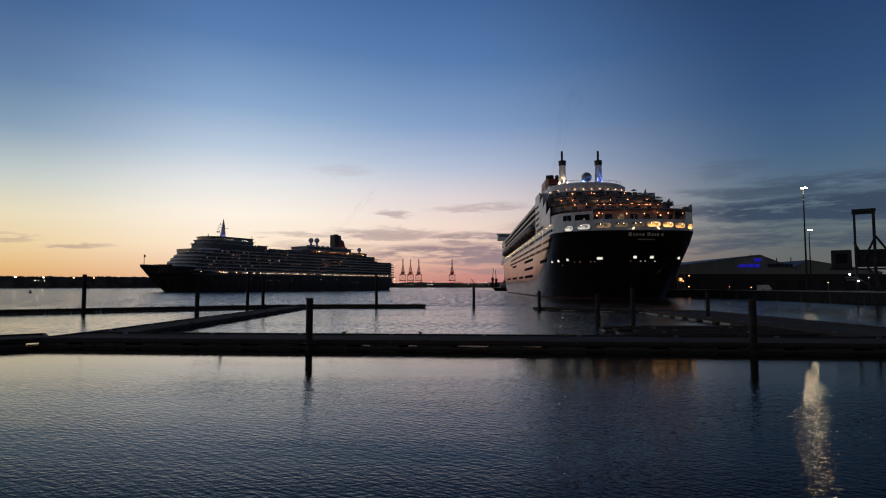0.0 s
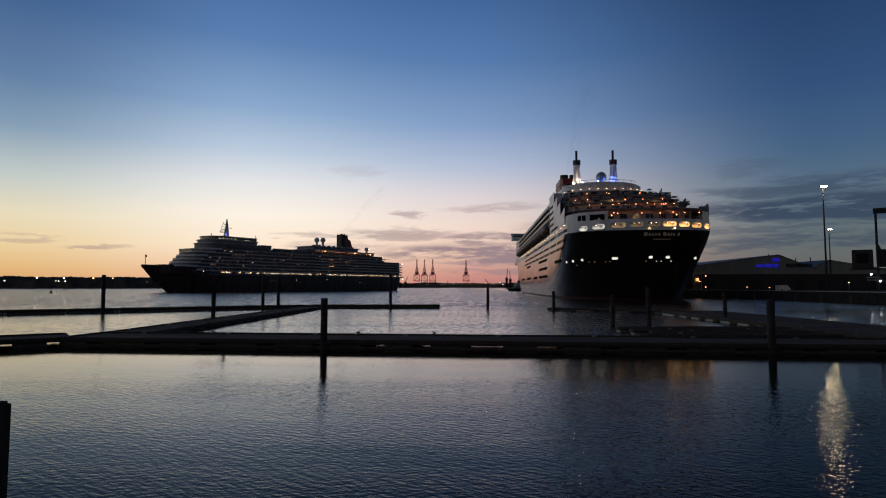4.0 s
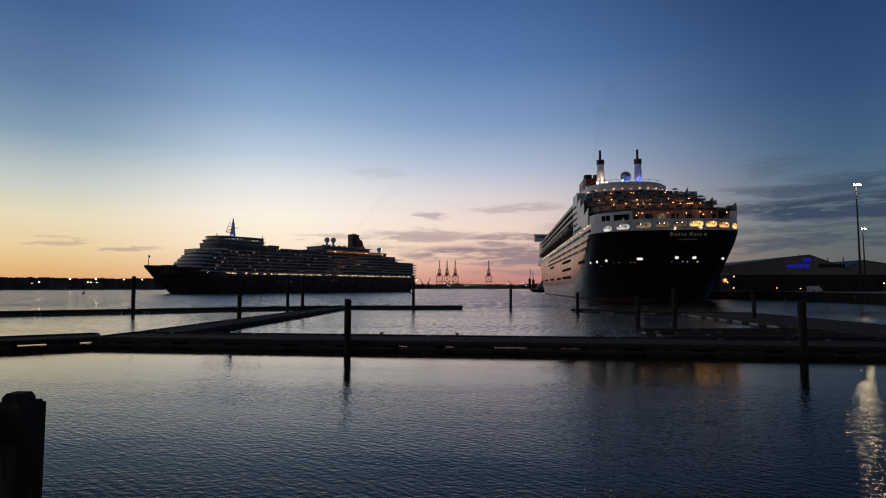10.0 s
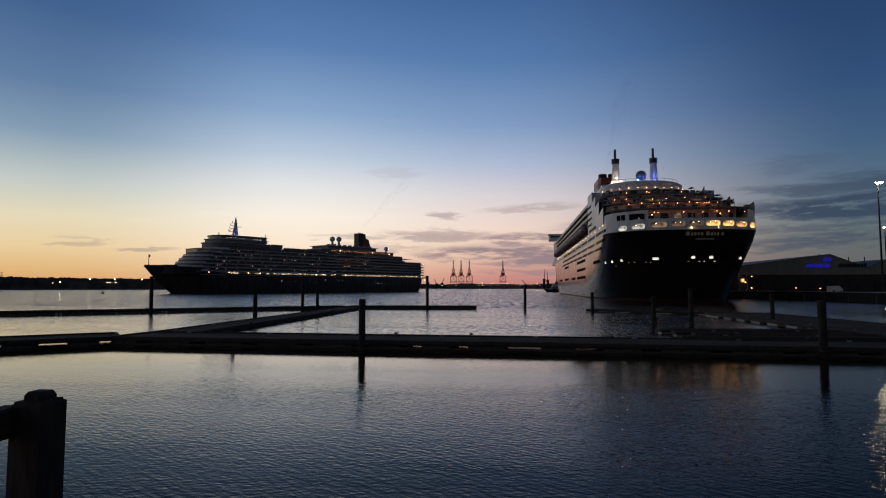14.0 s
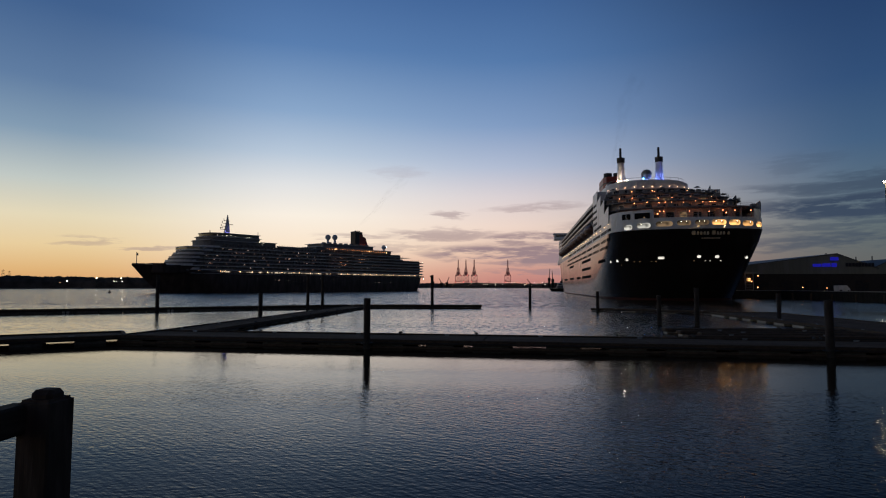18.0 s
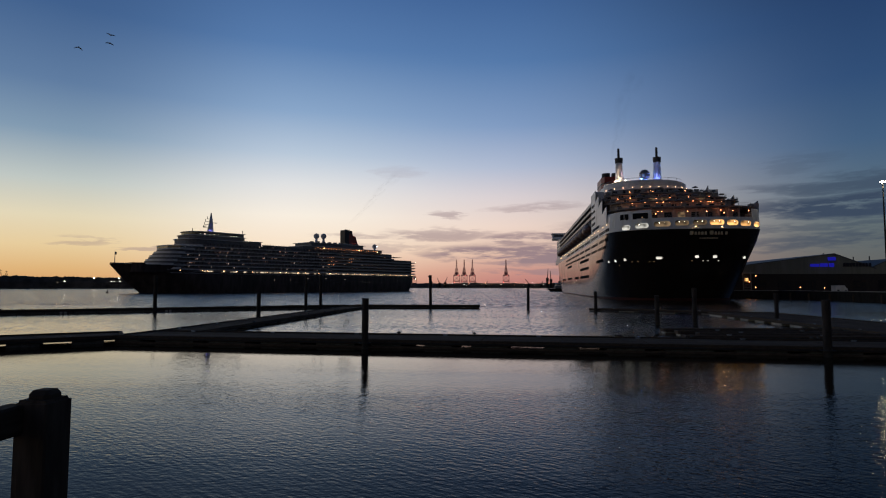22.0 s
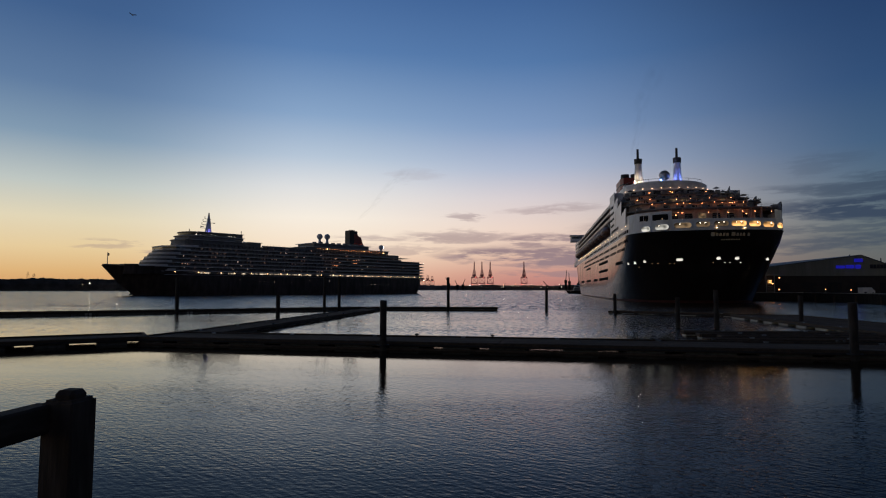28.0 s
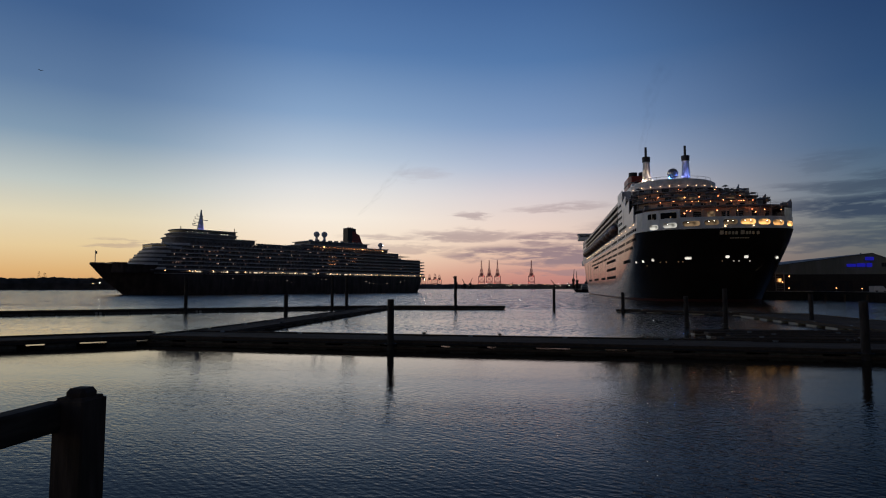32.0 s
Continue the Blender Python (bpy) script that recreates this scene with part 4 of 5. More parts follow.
wp = part("hull_window", cube(-0.1, 0.1, -0.62, 0.62, -0.62, 0.62, 0.1), WINDOW_MATT, liner)
wp.matrix_basis = port_panel(27.4, 13.9)
for y0, y1, zs in ((29.6, 45, (13.9,)), (68, 104, (16.2, 12.6, 9.0)), (112, 132, (9.0,)), (150, 178, (9.2, 16.2)), (196, 222, (9.2,))):
    for z in zs:
        for k in range(int((y1 - y0) / 2.2)):
            again(wp, port_panel(y0 + k * 2.2, z), liner)
# two open shell doors low in the hull side
part("shell_door", cube(-22.56, -22.0, 112, 116, 14.2, 17.0), DARK_GLASS, liner)
for k in range(5):
    part("deck_box", cube(-14 + k * 6, -10.5 + k * 6, 75 + 9 * k, 80 + 9 * k, 48.9, 50.2 + 0.5 * (k % 3), 0.1), SHIP_WHITE, liner)
mast = part("forward_mast", rod((0, 282, 47), (0, 282, 62), 1.2, 0.5, 10), SHIP_WHITE, liner)


# ---- the cruise ship under way ----
cruiser = empty("cruise_ship", pose(-151, 560, 0, 0, 0, 146.45), "black-hulled cruise ship with rows of lit balconies, under way", "ship")
B = 16.1


def cruiser_hull():
    levels = [(-3, -140, 126, 15.0, 70, 1.9), (0, -141, 128.5, 15.4, 74, 1.9), (4, -143, 133, 16.0, 80, 2.0), (9, -145, 139, B, 86, 2.2), (14.6, -146, 144, B, 92, 2.5)]
    hull("hull", levels, HULL_DARK, cruiser)
    # raised black bow with its sheer
    rings = []
    for z, s1, p in ((14.6, 144, 2.5), (17.4, 146.4, 2.7), (20.4, 149.2, 3.0)):
        side = [(B * max(0.0, 1 - (max(0.0, (92 + (s1 - 92) * i / 16) - 92) / (s1 - 92)) ** p), 92 + (s1 - 92) * i / 16) for i in range(17)]
        rings.append([(-x, y, z if i > 5 else 14.6 + (z - 14.6) * i / 6) for i, (x, y) in enumerate(side)] + [(x, y, z if i > 5 else 14.6 + (z - 14.6) * i / 6) for i, (x, y) in reversed(list(enumerate(side[:-1])))])
    loft("bow", rings, HULL_DARK, cruiser, "flared black bow", close=False, cap=True)


cruiser_hull()
part("bow_rail", prism([(-1.5, 140), (0, 148.6), (1.5, 140)], 20.3, 21.4), SHADE, cruiser)
part("bow_flagpole", rod((0, 145.6, 20.2), (0, 145.6, 29.4), 0.28, 0.2, 6), SHIP_WHITE, cruiser)
part("bow_flag", cube(-0.05, 0.05, 144.5, 145.5, 27.0, 28.8), SHADE, cruiser)
part("forecastle_bulwark", prism([(-12.2, 130), (-11.4, 132.5), (-8, 137.5), (8, 137.5), (11.4, 132.5), (12.2, 130)], 14.7, 21.6), HULL_DARK, cruiser)
for s in (-1, 1):
    bm = bmesh.new()
    rim = ((131, 14.5), (131, 21.0), (125, 18.2), (112, 16.0), (104, 14.5))
    a, b = [[bm.verts.new((s * (16.1 - max(0.0, y - 104) ** 2 * 0.0042) + d, y, z)) for y, z in rim] for d in (-0.1, 0.1)]
    bm.faces.new(a)
    bm.faces.new(b[::-1])
    for i in range(5):
        bm.faces.new((a[i], b[i], b[(i + 1) % 5], a[(i + 1) % 5]))
    part("side_bulwark", bm, HULL_DARK, cruiser, "black bulwark sweeping down from the forecastle")

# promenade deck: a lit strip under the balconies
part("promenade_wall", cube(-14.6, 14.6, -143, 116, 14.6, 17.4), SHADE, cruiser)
part("promenade_deck", cube(-B, B, -146, 114, 14.5, 14.7), SHIP_WHITE, cruiser)
random.seed(5)
y = 108.0
while y > -142:
    w = random.choice((1.6, 2.4, 3.4, 4.2))
    if random.random() < (0.42 if y > 60 else 0.88):
        part("promenade_window", cube(-14.9, -14.5, y - w, y, 15.1, 16.7), PROMENADE_LIT, cruiser)
    y -= w + random.choice((0.7, 1.2, 1.8))
bulbs("promenade_lamp", [(-15.6, yy, 16.6) for yy in (107, 104, 90, 86, 73, 62, 48, 34, 22, 16, 4, -4, -18, -31, -38, -52, -60, -68, -76, -84, -92, -100, -108, -116, -124, -132, -140)], 0.26,
      LAMP_WARM, cruiser, "promenade lamp")
part("promenade_posts_rail", cube(-16.05, -15.95, -146, 112, 14.7, 15.7), HULL_DARK, cruiser)

def nose(fore, half, depth, steps=14):
    """Rounded front of a deck in plan, port to starboard."""
    return [(-half * math.cos(math.pi * i / steps), fore - depth + depth * math.sin(math.pi * i / steps) ** 0.8) for i in range(steps + 1)]


# balcony decks, stepped back at the bow and at the stern
DECKS = ((17.4, 121, -143), (20.3, 126.5, -143), (23.2, 123.8, -142.5), (26.1, 121, -142), (29.0, 118, -141), (31.9, 111, -113), (34.8, 105, -97))
div = bmesh.new()
for z, fore, aft in DECKS:
    tail = [(B, aft), (-B, aft)]
    part("deck_slab", prism(nose(fore, B, 14) + tail, z - 0.15, z + 0.35), SHIP_WHITE, cruiser)
    inner = nose(fore - 2, 14.2, 13) + [(14.2, aft + 2.2), (-14.2, aft + 2.2)]
    # the grey carries the shade behind the balconies
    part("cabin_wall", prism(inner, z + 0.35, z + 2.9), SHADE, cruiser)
    part("balcony_front", cube(-B - 0.04, -B + 0.06, aft, fore - 15, z + 0.35, z + 1.15), BALCONY_GLASS, cruiser, "dark glazed balcony front")
    part("balcony_front", cube(B - 0.06, B + 0.04, aft, fore - 15, z + 0.35, z + 1.15), BALCONY_GLASS, cruiser, "dark glazed balcony front")
    part("front_screen", prism(nose(fore - 0.1, 16.0, 14) + nose(fore - 0.7, 15.5, 14)[::-1], z + 0.35, z + 1.5), SHIP_WHITE, cruiser)
    yy = fore - 18
    while yy > aft + 2:
        box(div, -B + 0.1, -14.2, yy, yy + 0.1, z + 0.35, z + 2.9)
        yy -= 3.1
tagged(part("balcony_divider", div, SHADE, cruiser), kind="stuff")
random.seed(11)
spots = []
for z, fore, aft in DECKS:
    for k in range(34 if z < 34 else 14):
        yy = random.uniform(aft + 4, fore - 20)
        if yy < -62 and random.random() < 0.55:
            continue
        spots.append((-14.6, yy, z + 2.2))
for k, mat in enumerate((LAMP_DIM, LAMP_FAINT, LAMP_CABIN, LAMP_FAINT, LAMP_CABIN)):
    bulbs("cabin_lamp", spots[k::5], (0.17, 0.2, 0.14, 0.18, 0.16)[k], mat, cruiser, "small cabin balcony lamp")
random.seed(17)
bulbs("porthole_light", [(-16.12, yy, random.choice((8.6, 10.2, 11.6))) for yy in (58, 41, 37, 28, 12, 8, -6, -21, -26, -48, -70, -74, -79, -95, -112, -118)], 0.16, LAMP_CABIN, cruiser, "small lit porthole")
bulbs("lounge_lamp", [(-15.4, -30 - (i % 3) * 2.4, 24.9 + (i // 3) * 2.3) for i in range(12)], 0.19, LAMP_AMBER, cruiser, "amber atrium lamp")
bulbs("lounge_lamp", [(-15.4, -54 - (i % 2) * 2.6, 27.8 + (i // 2) * 2.9) for i in range(4)], 0.17, LAMP_AMBER, cruiser, "amber atrium lamp")

# bridge with overhanging wings
part("bridge", prism([(-17.2, 104), (-17.2, 107.5), (-9, 113.6), (9, 113.6), (17.2, 107.5), (17.2, 104)], 32.3, 34.9), SHIP_WHITE, cruiser, "white bridge front with wings")
part("bridge_glass", prism([(-17.25, 104.5), (-17.25, 107.6), (-9, 113.7), (9, 113.7), (17.25, 107.6), (17.25, 104.5)], 33.2, 34.3), DARK_GLASS, cruiser)
part("bridge_roof", prism([(-17.5, 103), (-17.5, 107.9), (-9, 114.1), (9, 114.1), (17.5, 107.9), (17.5, 103)], 34.9, 35.3), SHIP_WHITE, cruiser)
# forward top block below the mast
for z, fore, aft, half in ((37.7, 103.5, 54.5, 14.6), (40.7, 101, 55, 14.2), (43.7, 98.5, 55.5, 13.8)):
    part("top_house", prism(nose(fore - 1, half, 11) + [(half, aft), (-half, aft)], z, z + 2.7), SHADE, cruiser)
    part("top_deck", prism(nose(fore, half + 0.9, 12) + [(half + 0.9, aft - 1), (-half - 0.9, aft - 1)], z + 2.7, z + 3.05), SHIP_WHITE, cruiser)
part("observation_glass", prism(nose(97.7, 13.9, 11) + [(13.9, 60), (-13.9, 60)], 44.4, 45.9), DARK_GLASS, cruiser)
bulbs("observation_lamp", [(-14.1, 92 - i * 3.7, 44.7) for i in range(5)] + [(-14.1, 62 + i * 2.4, 44.4) for i in range(3)] + [(-15.2, 56, 40.9), (-15.2, 52.5, 40.6)], 0.17, LAMP_WHITE, cruiser, "observation lounge lamp")
part("rail_post", rod((-13.5, 56.5, 46.6), (-13.5, 56.5, 49.4), 0.22, sides=6), SHADE, cruiser)
# mast: a raked blade with yards and radar arms, lit violet
bm = bmesh.new()
for y0, y1, w0, z0 in ((74.2, 79.2, 1.0, 46.6),):
    lo = [bm.verts.new(v) for v in ((-w0, y0, z0), (w0, y0, z0), (w0, y1, z0), (-w0, y1, z0))]
    mi = [bm.verts.new(v) for v in ((-0.6, 75.0, 55.6), (0.6, 75.0, 55.6), (0.6, 77.6, 55.6), (-0.6, 77.6, 55.6))]
    hi = [bm.verts.new(v) for v in ((-0.16, 76.0, 63.2), (0.16, 76.0, 63.2), (0.16, 76.6, 63.2), (-0.16, 76.6, 63.2))]
    for a, b in ((lo, mi), (mi, hi)):
        for i in range(4):
            bm.faces.new((a[i], a[(i + 1) % 4], b[(i + 1) % 4], b[i]))
    bm.faces.new(hi)
part("mast", bm, SHIP_WHITE, cruiser, "raked white mast lit violet at its foot")
for y0, y1, z in ((79.6, 82.4, 51.0), (79, 81.6, 53.6), (78.4, 80.8, 56.0), (77.8, 79.4, 58.2), (74.2, 75.4, 55.4)):
    bm = rod((0, y0 - 3, z), (0, y1, z), 0.28, 0.18, 6)
    tube(bm, (0, y1, z), (0, y1, z + 1.8), 0.2, sides=6)
    part("mast_yard", bm, SHADE, cruiser)
part("radar_arm", cube(-2.2, 2.2, 81.0, 81.6, 51.9, 52.4), SHADE, cruiser)
bulbs("mast_light", [(-1.9, 76.6, 47.4), (-1.7, 78.4, 47.4)], 0.4, LAMP_VIOLET, cruiser, "violet floodlight at the mast's foot")
part("radar_post", rod((0, 91, 46.7), (0, 91, 49.6), 0.3, sides=6), SHADE, cruiser)
# middle: sports decks and rails
part("mid_house", cube(-14.4, 14.4, 40, 54.5, 37.7, 40.9), SHADE, cruiser)
part("mid_house_roof", cube(-15.2, 15.2, 39, 54.5, 40.9, 41.2), SHIP_WHITE, cruiser)
part("lido_rail", cube(-15.9, -15.8, -4, 40, 37.8, 38.9), SHADE, cruiser)
for i in range(16):
    yy = 37 - i * 2.6
    part("lido_post", rod((-15.4, yy, 37.7), (-15.4, yy, 39.2 + 0.8 * random.random()), 0.12, sides=5), SHADE, cruiser)
part("lido_house", cube(-12, 12, 2, 34, 37.7, 38.4), SHADE, cruiser)
part("pool_house", cube(-14.6, 14.6, -97, -2, 37.7, 40.6, 0.2), SHADE, cruiser)
part("pool_deck", cube(-15.6, 15.6, -98, -1, 40.6, 40.95), SHIP_WHITE, cruiser)
part("upper_house", cube(-12.5, 12.5, -74, -12, 40.9, 44.2, 0.3), SHADE, cruiser)
part("upper_deck", cube(-13.4, 13.4, -76, -10, 44.2, 44.6), SHIP_WHITE, cruiser)
part("aft_house", cube(-13.5, 13.5, -112, -97, 34.9, 37.6, 0.2), SHADE, cruiser)
part("aft_deck", cube(-14.6, 14.6, -126, -97, 34.8, 35.1), SHIP_WHITE, cruiser)
bulbs("pool_lamp", [(-15.3, -14 - i * 3.05, 39.4 + 0.25 * math.sin(i * 2.1)) for i in range(25)], 0.19, LAMP_AMBER, cruiser, "amber lamp under the pool deck")
bulbs("pool_lamp", [(-15.4, -24, 39.6), (-15.4, -66, 39.5), (-15.4, -90, 39.0)], 0.42, LAMP_WARM, cruiser, "bright pool deck lamp")
for i in range(14):
    yy = -100 - i * 3.1
    part("stern_rail_post", rod((-15.8, yy, 32 if yy < -114 else 35.1), (-15.8, yy, 33.1 if yy < -114 else 36.2), 0.1, sides=5), SHADE, cruiser)
for z in (18, 20.9, 23.8, 26.7, 29.6):
    part("stern_balcony", cube(-15.5, 15.5, -145.6, -142, z - 0.3, z + 0.5, 0.1), SHIP_WHITE, cruiser)
bulbs("stern_lamp", [(-15.6, -144.8, 30.5), (-15.4, -146.1, 12.8), (-14.8, -146.3, 13.2)], 0.25, LAMP_WHITE, cruiser, "stern lamp")
# funnel: black-topped, red, stepped back
bm = bmesh.new()
prof = [(-58.0, 44.5), (-58.2, 58.6), (-59.2, 59.6), (-66.6, 59.2), (-68.0, 55.0), (-71.6, 53.6), (-74.0, 47.4), (-77.0, 44.5)]
ring = [[bm.verts.new((w * x, y, z)) for y, z in prof] for x, w in ((-3.6, 1), (3.6, 1))]
for i in range(len(prof)):
    j = (i + 1) % len(prof)
    bm.faces.new((ring[0][i], ring[0][j], ring[1][j], ring[1][i]))
bm.faces.new(ring[0])
bm.faces.new(ring[1][::-1])
part("funnel", bm, FUNNEL_RED, cruiser, "stepped red funnel with black top and bands")
part("funnel_front", cube(-3.75, 3.75, -63.4, -57.9, 44.6, 59.7, 0.3), FUNNEL_BLACK, cruiser, "black funnel casing")
part("funnel_top", cube(-3.8, 3.8, -67.2, -58.0, 56.6, 59.3, 0.2), FUNNEL_BLACK, cruiser)
for yy in (-60, -62.4, -65.0):
    part("exhaust_pipe", rod((-1.2, yy, 59), (-1.2, yy, 60.6), 0.6, 0.55, 8), FUNNEL_BLACK, cruiser)
for z in (48.2, 51.2):
    part("funnel_band", prism([(-3.72, -63.5), (-3.72, -72.0 + (z - 48) * 0.9), (3.72, -72.0 + (z - 48) * 0.9), (3.72, -63.5)], z, z + 0.3), FUNNEL_BLACK, cruiser)
bulbs("funnel_lamp", [(-4.2, -70.5, 45.2), (-4.2, -64, 45.0)], 0.4, LAMP_WHITE, cruiser, "funnel floodlight")
for yy, z, r in ((-33.4, 51.8, 2.7), (-25.2, 51.4, 2.7), (-98.6, 45.6, 2.5)):
    d = part("satellite_dome", ball(r, 2), SHIP_WHITE, cruiser, "white satellite dome", smooth=True)
    d.location = (-2, yy, z)
    part("dome_pedestal", rod((-2, yy, z - 6.8 if yy > -90 else z - 4.8), (-2, yy, z - r + 0.2), 1.6, 1.0, 10), SHIP_WHITE, cruiser)
bulbs("dome_light", [(-4.8, -99.6, 45.6)], 0.35, LAMP_COOL, cruiser, "white dome light")
for i in range(9):
    yy = -13 - i * 6.6
    part("deck_box", cube(-12.8, -10, yy - 1.2, yy + 1.2, 44.6, 45.4 + 0.7 * random.random()), SHADE, cruiser)

# ---- cruise terminal on the quay ----
shed = empty("terminal_shed", pose(0, 0, 2.7), "long cruise terminal shed with pale gables and blue lit lettering", "building")


def gable(x0, x1, xp, y, zs, zp, zb, depth):
    bm = bmesh.new()
    a = [bm.verts.new((x, y, z)) for x, z in ((x0, zb), (x0, zs), (xp, zp), (x1, zs), (x1, zb))]
    b = [bm.verts.new((x, y + depth, z)) for x, z in ((x0, zb), (x0, zs), (xp, zp), (x1, zs), (x1, zb))]
    for i in range(5):
        j = (i + 1) % 5
        bm.faces.new((a[i], a[j], b[j], b[i]))
    bm.faces.new(a)
    bm.faces.new(b[::-1])
    return bm


part("gable_wall", gable(98, 163, 146.6, 262, 9.6, 16.1, 7.4, 120), CLADDING, shed, "pale sheet-clad gable")
part("gable_wall", gable(160, 206, 172, 266, 8.2, 13.8, 7.4, 120), CLADDING, shed, "pale sheet-clad gable")
part("base_wall", cube(98, 206, 260.5, 384, 0, 7.4), BRICK_DARK, shed, "dark lower wall")
for x0, x1, xp, y, zs, zp in ((97.6, 163.4, 146.6, 261.7, 9.6, 16.1), (159.6, 206.4, 172, 265.7, 8.2, 13.8)):
    bm = bmesh.new()
    for xa, za, xb, zb in ((x0, zs, xp, zp), (xp, zp, x1, zs)):
        v = [bm.verts.new(c) for c in ((xa, y, za), (xb, y, zb), (xb, y, zb + 0.35), (xa, y, za + 0.35), (xa, y + 121, za), (xb, y + 121, zb), (xb, y + 121, zb + 0.35), (xa, y + 121, za + 0.35))]
        for f in ((0, 1, 2, 3), (4, 7, 6, 5), (0, 4, 5, 1), (3, 2, 6, 7), (0, 3, 7, 4), (1, 5, 6, 2)):
            bm.faces.new([v[i] for i in f])
    part("roof", bm, ROOF_GREY, shed)
for i in range(9):
    x = 112 + i * 10.2
    part("loading_door", cube(x, x + 5.2, 260.3, 260.7, 0.1, 4.6), DARK_STEEL, shed)
for x, z, w, h in ((145.4, 14.0, 3.4, 1.5), (138.2, 11.2, 3.6, 1.3), (142.0, 11.3, 3.4, 1.5), (145.2, 11.3, 2.2, 1.7)):
    part("sign_shape", cube(x - w / 2, x + w / 2, 261.5, 261.9, z - h / 2, z + h / 2, 0.15), SIGN_BLUE, shed, "blue lit sign shape")
for i in range(9):
    part("sign_bar", cube(150 + i * 1.3, 151 + i * 1.3, 261.6, 261.9, 10.6, 12.2), SIGN_GREY, shed, "unlit dark sign bar")
for i in range(4):
    part("notice_bar", cube(185 + i * 1.5, 186 + i * 1.5, 260.2, 260.6, 4.4, 5.0), FLOAT_PALE, shed)
part("notice_board", cube(184.5, 190.5, 260.25, 260.6, 5.6, 6.2), FLOAT_PALE, shed)
part("canopy_light", cube(108, 109.6, 260.0, 260.4, 4.2, 5.6), ROOM_WARM, shed)
for x, z in ((152, 15.9), (165, 14.2), (172, 14.4)):
    part("roof_vent", rod((x, 280, z - 1.5), (x, 280, z + 1.6), 0.25, sides=6), ROOF_GREY, shed)


def lamp_mast(x, y, top, heads, scale=1.0):
    thing = empty("lamp_mast", pose(x, y, 2.7), "tall floodlight mast with its lamps lit", "street lamp", "floodlight masts")
    h = top - 2.7
    part("pole", rod((0, 0, 0), (0, 0, h - 0.3), 0.34, 0.16, 10), DARK_STEEL, thing)
    part("base_plate", cube(-0.6, 0.6, -0.6, 0.6, 0, 0.25, 0.03), STEEL, thing)
    part("head_ring", rod((0, 0, h - 0.5), (0, 0, h - 0.2), 0.8, 0.8, 12), STEEL, thing)
    for i in range(heads):
        a = math.pi * (0.15 + i / heads) - 0.5 * math.pi - math.pi / 2
        cx, cy = 1.7 * scale * math.cos(a), 1.7 * scale * math.sin(a)
        hd = part("floodlight", cube(-0.4, 0.4, -0.3, 0.3, -0.2, 0.2, 0.05), DARK_STEEL, thing)
        hd.location = (cx, cy, h)
        ln = part("lens", cube(-0.36, 0.36, -0.34, 0.02, -0.22, 0.06), LAMP_FLOOD, hd, "glowing floodlight lens")
        ln.location = (0, -0.1, -0.05)
    return thing


lamp_mast(119.8, 186.9, 37.2, 5, 0.5)
lamp_mast(163.2, 251.7, 29.6, 4, 0.5)
flood = new("floodlight_beam", bpy.data.lights.new("floodlight_beam", "POINT"))
flood.data.energy, flood.data.color, flood.data.shadow_soft_size = 2300, (1.0, 0.8, 0.5), 1.2
flood.location = (119.2, 185.6, 36.6)
yard = new("floodlight_beam", bpy.data.lights.new("floodlight_beam", "SPOT"))
yard.data.energy, yard.data.color, yard.data.shadow_soft_size, yard.data.spot_size, yard.data.spot_blend = 350, (1.0, 0.86, 0.56), 0.9, radians(86), 0.7
yard.matrix_basis = look((120.2, 188.2, 36.4), (152, 262, 8))

# linkspan tower and its enclosed gangway
tower = empty("gangway_tower", pose(112, 150, 2.7, 0, 0, -36), "dark steel linkspan tower carrying an enclosed gangway", "tower")
for x in (-2.1, 2.1):
    part("leg", cube(x - 0.28, x + 0.28, -0.3, 0.3, 0, 22.2, 0.05), DARK_STEEL, tower)
    part("leg", cube(x - 0.28, x + 0.28, 5.7, 6.3, 0, 22.2, 0.05), DARK_STEEL, tower)
part("top_beam", cube(-2.6, 2.6, -0.4, 0.4, 21.6, 22.4, 0.05), DARK_STEEL, tower)
part("top_beam", cube(-2.6, 2.6, 5.6, 6.4, 21.6, 22.4, 0.05), DARK_STEEL, tower)
for a, b in (((-2.3, 0, 13.5), (1.6, 0, 4.0)), ((2.3, 0, 15.0), (-0.4, 0, 8.8)), ((2.3, 0, 15.0), (6.6, 0, 7.8)), ((-2.3, 0, 4.5), (2.3, 0, 0.5)), ((1.6, 0, 8.5), (3.2, 0, 0.4))):
    part("brace", rod(a, b, 0.3, sides=6), DARK_STEEL, tower)
part("gangway", cube(-2.0, 16, 0.8, 5.2, 7.0, 11.6, 0.15), DARK_STEEL, tower, "enclosed dark gangway")
part("gangway_cab", cube(-7.6, -3.0, 0.2, 4.4, 6.6, 11.6, 0.2), DARK_STEEL, tower, "gangway end cab")
part("cab_window", cube(-6.6, -4.0, 0.12, 0.3, 8.0, 10.6), WINDOW_MATT, tower)
part("platform", cube(-8, 16, -0.6, 6, 6.3, 6.6), DARK_STEEL, tower)
for x in (5, 10, 15):
    part("trestle_leg", cube(x - 0.3, x + 0.3, 2.6, 3.2, 0, 6.4), DARK_STEEL, tower)
bulbs("tower_lamp", [(-1.8, -0.6, 3.2), (-3.6, -0.6, 5.0), (7.0, -0.8, 3.6)], 0.22, LAMP_COOL, tower, "cold work lamp")


